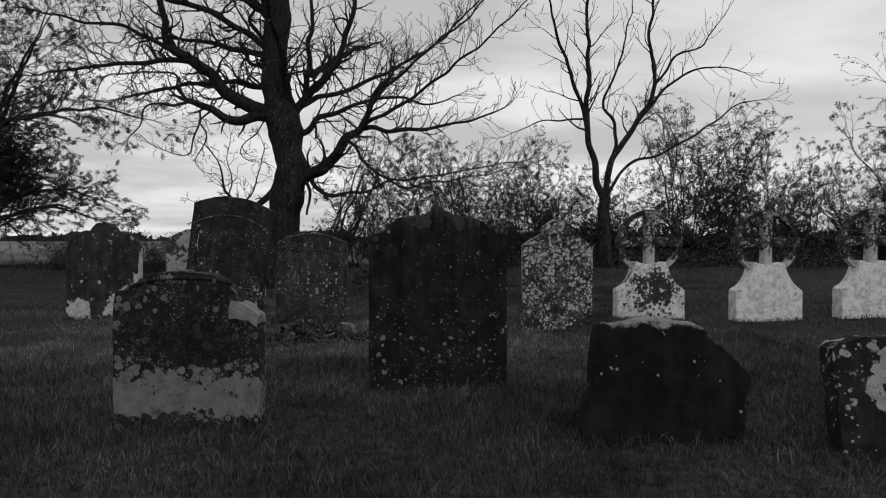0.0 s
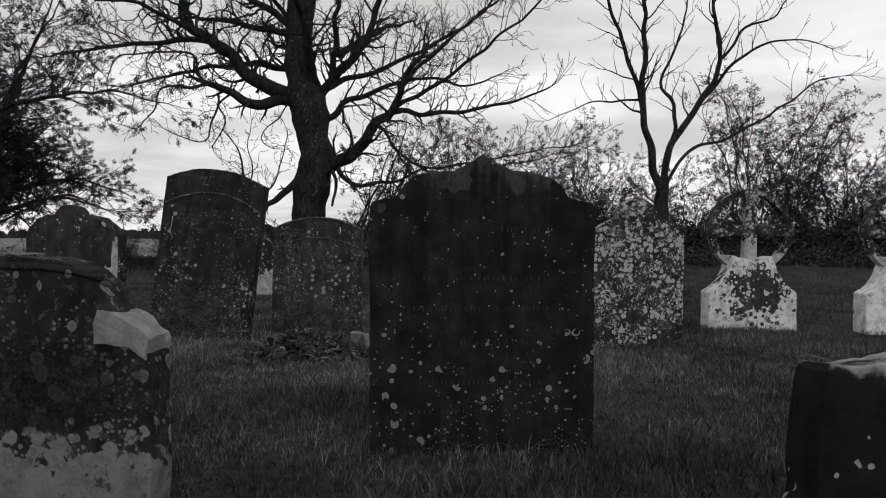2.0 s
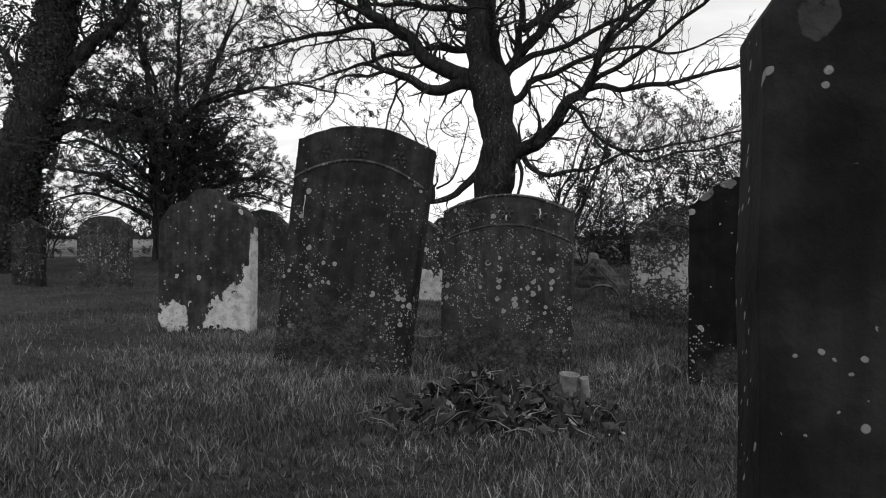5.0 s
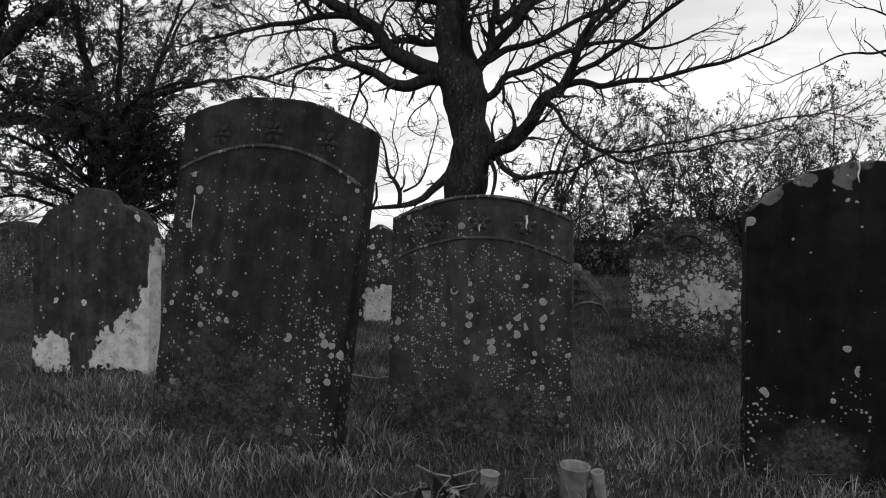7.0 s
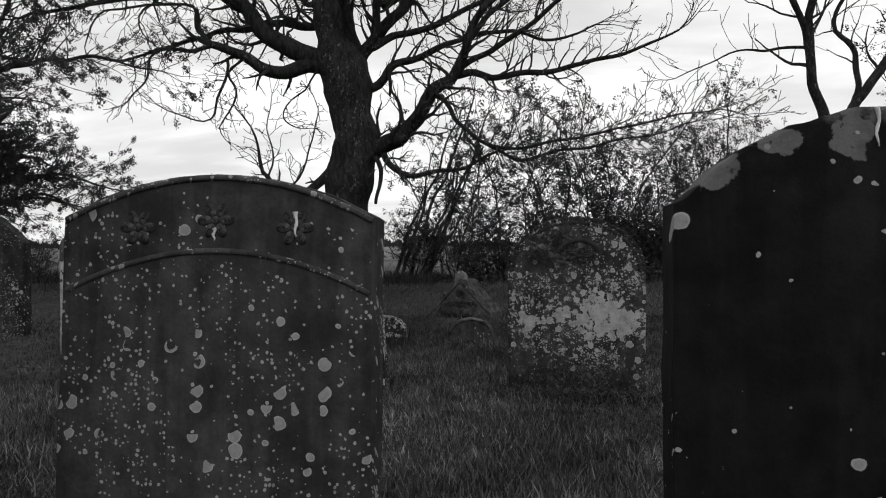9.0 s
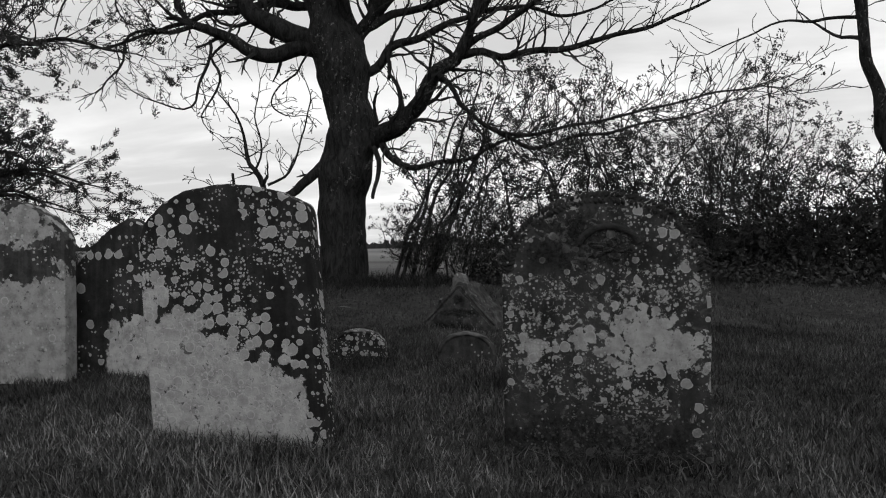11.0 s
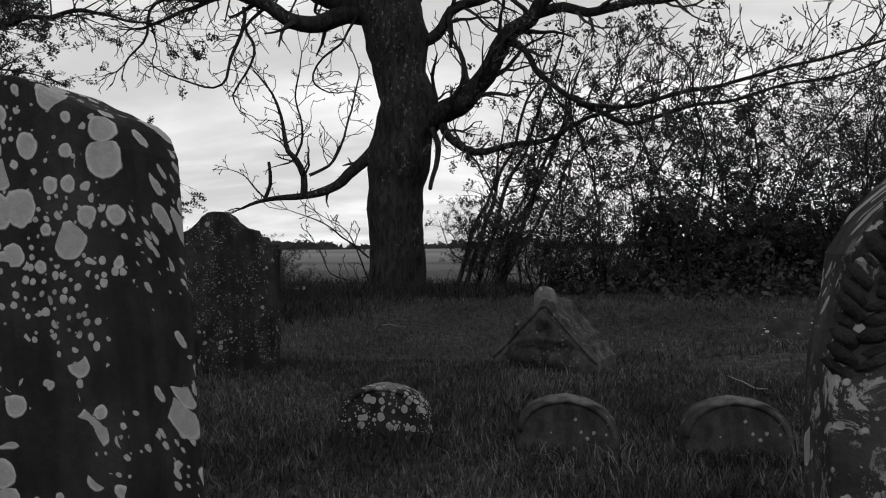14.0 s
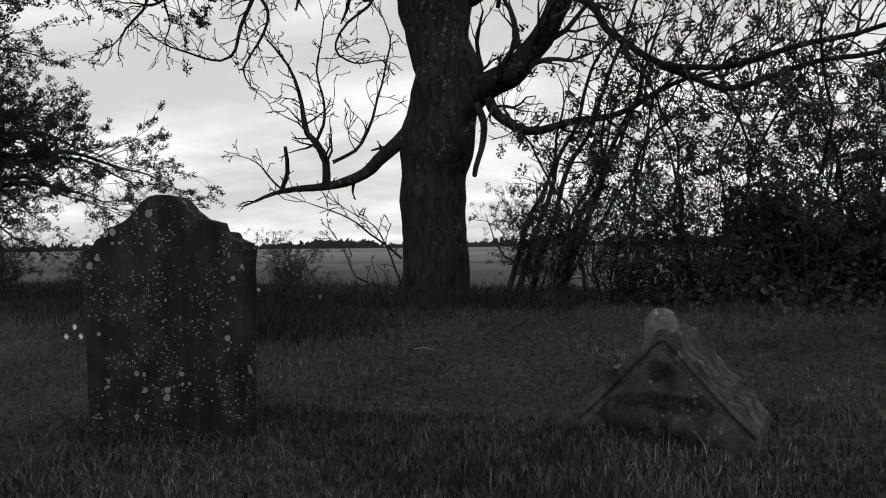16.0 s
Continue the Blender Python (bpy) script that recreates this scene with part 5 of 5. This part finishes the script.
# soft tufts: blades that spring from one crown and fall outwards
n = 3200
cx = np.concatenate([R.uniform(-4.0, 3.4, n * 3 // 4), R.uniform(-6, 6.5, n - n * 3 // 4)])
cy = np.concatenate([R.uniform(1.8, 13.0, n * 3 // 4), R.uniform(1.0, 18.0, n - n * 3 // 4)])
big_tuft = np.clip(R.gamma(3.0, 0.33, n), 0.35, 2.2)
per = 22
ang = R.uniform(0, 2 * np.pi, (n, per))
off = np.abs(R.normal(0, 0.035, (n, per))) * big_tuft[:, None]
lean_way = R.uniform(0, 2 * np.pi, n)[:, None] + 0 * ang
xs = (cx[:, None] + np.cos(ang) * off).ravel()
ys = (cy[:, None] + np.sin(ang) * off).ravel()
hs = (R.uniform(0.04, 0.085, (n, per)) * big_tuft[:, None] ** 0.6).ravel()
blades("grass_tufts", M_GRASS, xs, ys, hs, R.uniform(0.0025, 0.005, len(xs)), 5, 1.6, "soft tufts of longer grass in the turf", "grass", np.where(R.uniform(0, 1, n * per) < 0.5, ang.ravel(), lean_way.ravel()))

# longer tufts round the feet of the stones
tx, ty = [], []
for cx, cy, wd, n in ((-0.03, 4.34, 0.5, 260), (-0.03, 4.55, 0.5, 200), (-1.35, 3.5, 0.45, 300), (1.1, 3.2, 0.45, 300), (-2.4, 7.08, 0.5, 500), (-1.95, 7.35, 0.18, 500), (-1.47, 7.45, 0.45, 420), (-0.07, 7.27, 0.45, 450), (-2.0, 9.85, 0.45, 600), (-0.5, 9.83, 0.42, 420),
                      (-4.2, 8.15, 0.5, 400), (1.23, 7.1, 0.4, 250), (2.55, 8.1, 0.45, 250), (4.0, 8.1, 0.45, 250), (5.3, 8.1, 0.45, 250), (-3.75, 13.1, 0.5, 500), (-1.62, 13.6, 0.5, 500), (-2.12, 11.92, 0.25, 250), (-1.32, 11.92, 0.25, 250), (-0.65, 12.0, 0.25, 250), (0.2, 14.3, 0.7, 500)):
    tx.append(cx + R.uniform(-wd, wd, n))
    ty.append(cy + R.normal(0, 0.055, n))
tx, ty = np.concatenate(tx), np.concatenate(ty)
blades("long_grass", M_GRASS, tx, ty, R.uniform(0.04, 0.13, len(tx)), R.uniform(0.004, 0.007, len(tx)), 2, 1.5, "longer unmown grass round the stones")
# strap-leaved clumps at the feet of two stones
sx_, sy_ = [], []
for cx, cy, n in ((-1.97, 7.36, 90), (-0.56, 7.42, 60), (-2.2, 7.3, 40)):
    sx_.append(R.normal(cx, 0.07, n))
    sy_.append(R.normal(cy, 0.05, n))
sx_, sy_ = np.concatenate(sx_), np.concatenate(sy_)
blades("leaf_tufts", M_GRASS, sx_, sy_, R.uniform(0.10, 0.24, len(sx_)), R.uniform(0.007, 0.012, len(sx_)), 6, 1.1, "clumps of strap-like spring leaves", "plant")
# rank growth under hedge and tree, its colour darkened for their shade
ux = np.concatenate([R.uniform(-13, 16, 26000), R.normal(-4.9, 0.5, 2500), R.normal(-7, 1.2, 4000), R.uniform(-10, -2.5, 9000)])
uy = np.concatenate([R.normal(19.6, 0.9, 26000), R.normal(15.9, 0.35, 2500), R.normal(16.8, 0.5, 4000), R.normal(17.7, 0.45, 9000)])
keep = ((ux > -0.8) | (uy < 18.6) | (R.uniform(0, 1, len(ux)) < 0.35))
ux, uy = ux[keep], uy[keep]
blades("rank_grass", M_RANK_SHADED, ux, uy, R.uniform(0.08, 0.30, len(ux)), R.uniform(0.005, 0.011, len(ux)), 3, 1.6, "rank grass and nettles under the hedge")
# straw-coloured dead stems lying about
dx, dy = patch(1100, -5, 5, 2, 15)
blades("dead_grass", M_DRY, dx, dy, R.uniform(0.03, 0.10, len(dx)), R.uniform(0.0012, 0.0022, len(dx)), 4, 2.0, "scattered bleached dead grass stems")

# dense low growth behind the hedge line
rng = random.Random(71)
lv = Pile()
for k in range(30000):
    x = rng.uniform(-0.9, 18)
    y = 20.2 + rng.gauss(0, 0.5) + 0.08 * max(0, x - 6) - 0.5 * max(0, 2 - x) * 0.4
    top = 0.9 + 0.6 * noise.noise(Vector((x * 0.8, 0, 2))) + 0.35 * noise.noise(Vector((x * 2.6, 3, 2))) + abs(rng.gauss(0, 0.18))
    lv.leaf(Vector((x, y, gz(x, y) + top * rng.random() ** 0.8)), rand_dir(rng), rand_dir(rng), rng.uniform(0.08, 0.16))
# low leaves added in front to darken the turf where hedge shade falls
for k in range(16000):
    x = rng.uniform(-2.2, 12)
    y = 19.2 + rng.gauss(0, 0.75)
    lv.leaf(Vector((x, y, gz(x, y) + rng.random() ** 1.6 * (0.15 + 0.35 * max(0.0, min(1.0, (y - 17.4) / 2.0))))), rand_dir(rng), rand_dir(rng), rng.uniform(0.05, 0.11))
tagged(new("hedge_undergrowth", lv.mesh("hedge_undergrowth", M_LEAF_DARK, False)), "dense dark bramble undergrowth along the hedge, low leaves in front added as shade", "hedge", kind="stuff")

# ---- faded grave flowers and pots in front of the low stone ----
e = new("dead_bouquet")
e.matrix_basis = pose(-1.27, 6.42, gz(-1.27, 6.42), 0, 0, 12)
tagged(e, "withered grave bouquet of dead stalks and leaves", "bouquet")
rng = random.Random(81)
for nm, mat, n, lf in (("dead_stalk", M_DRY, 190, 0), ("foliage", M_LEAF_DARK, 1500, 0.055), ("dry_leaf", M_DRY, 90, 0.045), ("flower_head", M_PETAL, 10, 0.022)):
    pl = Pile()
    for k in range(n):
        x, y = max(-0.5, min(0.5, rng.gauss(0, 0.22))), rng.gauss(0, 0.13)
        top = 0.20 * math.exp(-(x / 0.34) ** 2 - (y / 0.2) ** 2) * (0.75 + 0.5 * noise.noise(Vector((x * 7, y * 7, 1)))) + 0.02
        c = Vector((x, y, top * (rng.random() ** 0.5 if nm == "foliage" else rng.uniform(0.8, 1.1))))
        if lf:
            pl.leaf(c, rand_dir(rng) + Vector((0, 0, .2)), rand_dir(rng), lf * rng.uniform(0.6, 1.5))
        else:
            d = rand_dir(rng)
            d.z = d.z * 0.45
            pl.tube([c, c + d * 0.07 + Vector((0, 0, .015)), c + d * 0.15], [0.0022, 0.002, 0.0012], 4)
    part(nm, pl.mesh("bouquet_" + nm, mat, False), e)["kind"] = "stuff"


def pot(x, y, r, h, mat, label, lean=0.0, name="grave_pot"):
    """A small open vase: outer wall, rolled rim, inner wall and floor."""
    ring = [(r * 0.82, 0), (r * 0.9, h * 0.25), (r * 0.96, h * 0.7), (r, h * 0.95), (r * 1.06, h), (r * 0.98, h * 1.01), (r * 0.9, h * 0.95), (r * 0.82, h * 0.3), (0.001, h * 0.28)]
    n = 24
    v, f = [], []
    for rr, z in ring:
        for k in range(n):
            v.append((rr * math.cos(2 * math.pi * k / n), rr * math.sin(2 * math.pi * k / n), z))
    for i in range(len(ring) - 1):
        for k in range(n):
            f.append((i * n + k, i * n + (k + 1) % n, (i + 1) * n + (k + 1) % n, (i + 1) * n + k))
    ob = new(name, mesh_of(name, v, f, mat, True))
    ob.matrix_basis = pose(x, y, gz(x, y) - 0.01, 4, lean, 20)
    return tagged(ob, label, "grave pot", "grave pots")


pot(-1.04, 7.0, 0.05, 0.125, M_TIN, "dull tin grave vase standing in long grass", 3)
pot(-0.945, 7.0, 0.022, 0.115, M_GLASSY, "narrow white flower holder leaning in grass", -9)
pot(-1.33, 6.99, 0.032, 0.075, M_GLASSY, "small white grave pot half hidden in grass", 6)

# fallen sticks
rng = random.Random(91)
for x, y, a, L in ((-2.45, 8.6, 0.4, 0.5), (-2.75, 8.2, 2.0, 0.45), (1.52, 3.9, -0.35, 0.32), (-1.5, 7.05, 0.05, 0.22), (2.3, 6.4, -0.6, 0.25), (-3.3, 15.4, 0.6, 0.25), (-0.4, 13.4, 2.2, 0.3)):
    pl = Pile()
    z = gz(x, y) + 0.035
    pts = [Vector((x + L * u * math.cos(a), y + L * u * math.sin(a), z + 0.02 * math.sin(5 * u + x))) for u in (-.5, -.2, .1, .5)]
    pl.tube(pts, [0.005, 0.006, 0.005, 0.003], 5)
    tagged(new("stick", pl.mesh("stick", M_DRY)), "thin bleached stick fallen on the grass", "stick", "fallen sticks")

# white spring flowers by the far stone
for x, y in ((-6.15, 14.8), (-5.98, 14.85), (-4.86, 16.6), (-6.3, 17.4), (-8.2, 17.8)):
    e = new("daffodil")
    e.matrix_basis = pose(x, y, gz(x, y))
    tagged(e, "small pale daffodil clump in rough grass", "flower", "spring flowers")
    st, pe = Pile(), Pile()
    for k in range(2):
        c = Vector((rng.gauss(0, .05), rng.gauss(0, .05), 0))
        top = c + Vector((rng.gauss(0, .03), rng.gauss(0, .03), rng.uniform(.14, .24)))
        st.tube([c, c.lerp(top, .6), top], [0.003, 0.003, 0.002], 4)
        for j in range(6):
            an = j * math.pi / 3
            pe.leaf(top, Vector((math.cos(an), -0.3, math.sin(an))), Vector((0, -1, 0.1)), 0.03)
    part("stem", st.mesh("daffodil_stems", M_LEAF, False), e)
    part("flower_head", pe.mesh("daffodil_petals", M_PETAL, False), e, "pale petals")["kind"] = "stuff"

# ---- distance ----
rng = random.Random(101)
lv = Pile()
for k in range(5200):
    a = rng.uniform(-1.25, 1.0)
    d = 330 + 60 * noise.noise(Vector((a * 3, 1, 1)))
    h = max(0.4, 1.6 + 3.4 * noise.noise(Vector((a * 7, 0, 0))) + 3.0 * noise.noise(Vector((a * 31, 5, 0))))
    p = Vector((d * math.sin(a), d * math.cos(a), -0.3 + h * rng.random()))
    lv.leaf(p + Vector((0, 0, -1)), Vector((rng.uniform(-1, 1), 0, rng.uniform(-.2, .6))), Vector((0, -1, 0.2)), rng.uniform(2.5, 4.5))
tagged(new("far_woods", lv.mesh("far_woods", M_FARWOOD, False)), "low dark line of far hedgerow trees", "woods", kind="stuff")
for x, y, ww in ((-46, 306, 8), (-58, 316, 11)):
    e = new("farmhouse")
    e.matrix_basis = pose(x, y, -0.2, 0, 0, 20)
    tagged(e, "far pale farm building on the horizon", "house", "far farm buildings")
    bm = bmesh.new()
    bmesh.ops.create_cube(bm, size=1, matrix=Matrix.Translation((0, 0, 1.4)) @ Matrix.Diagonal((ww, 5, 2.8, 1)))
    part("wall", bm_mesh("farm_wall", bm, M_WALLFAR), e)
    part("roof", mesh_of("farm_roof", [(-ww / 2 - .3, -2.9, 2.8), (ww / 2 + .3, -2.9, 2.8), (ww / 2 + .3, 2.9, 2.8), (-ww / 2 - .3, 2.9, 2.8), (-ww / 2, 0, 5), (ww / 2, 0, 5)], [(0, 1, 5, 4), (2, 3, 4, 5), (0, 4, 3), (1, 2, 5), (0, 3, 2, 1)], M_FARWOOD), e)
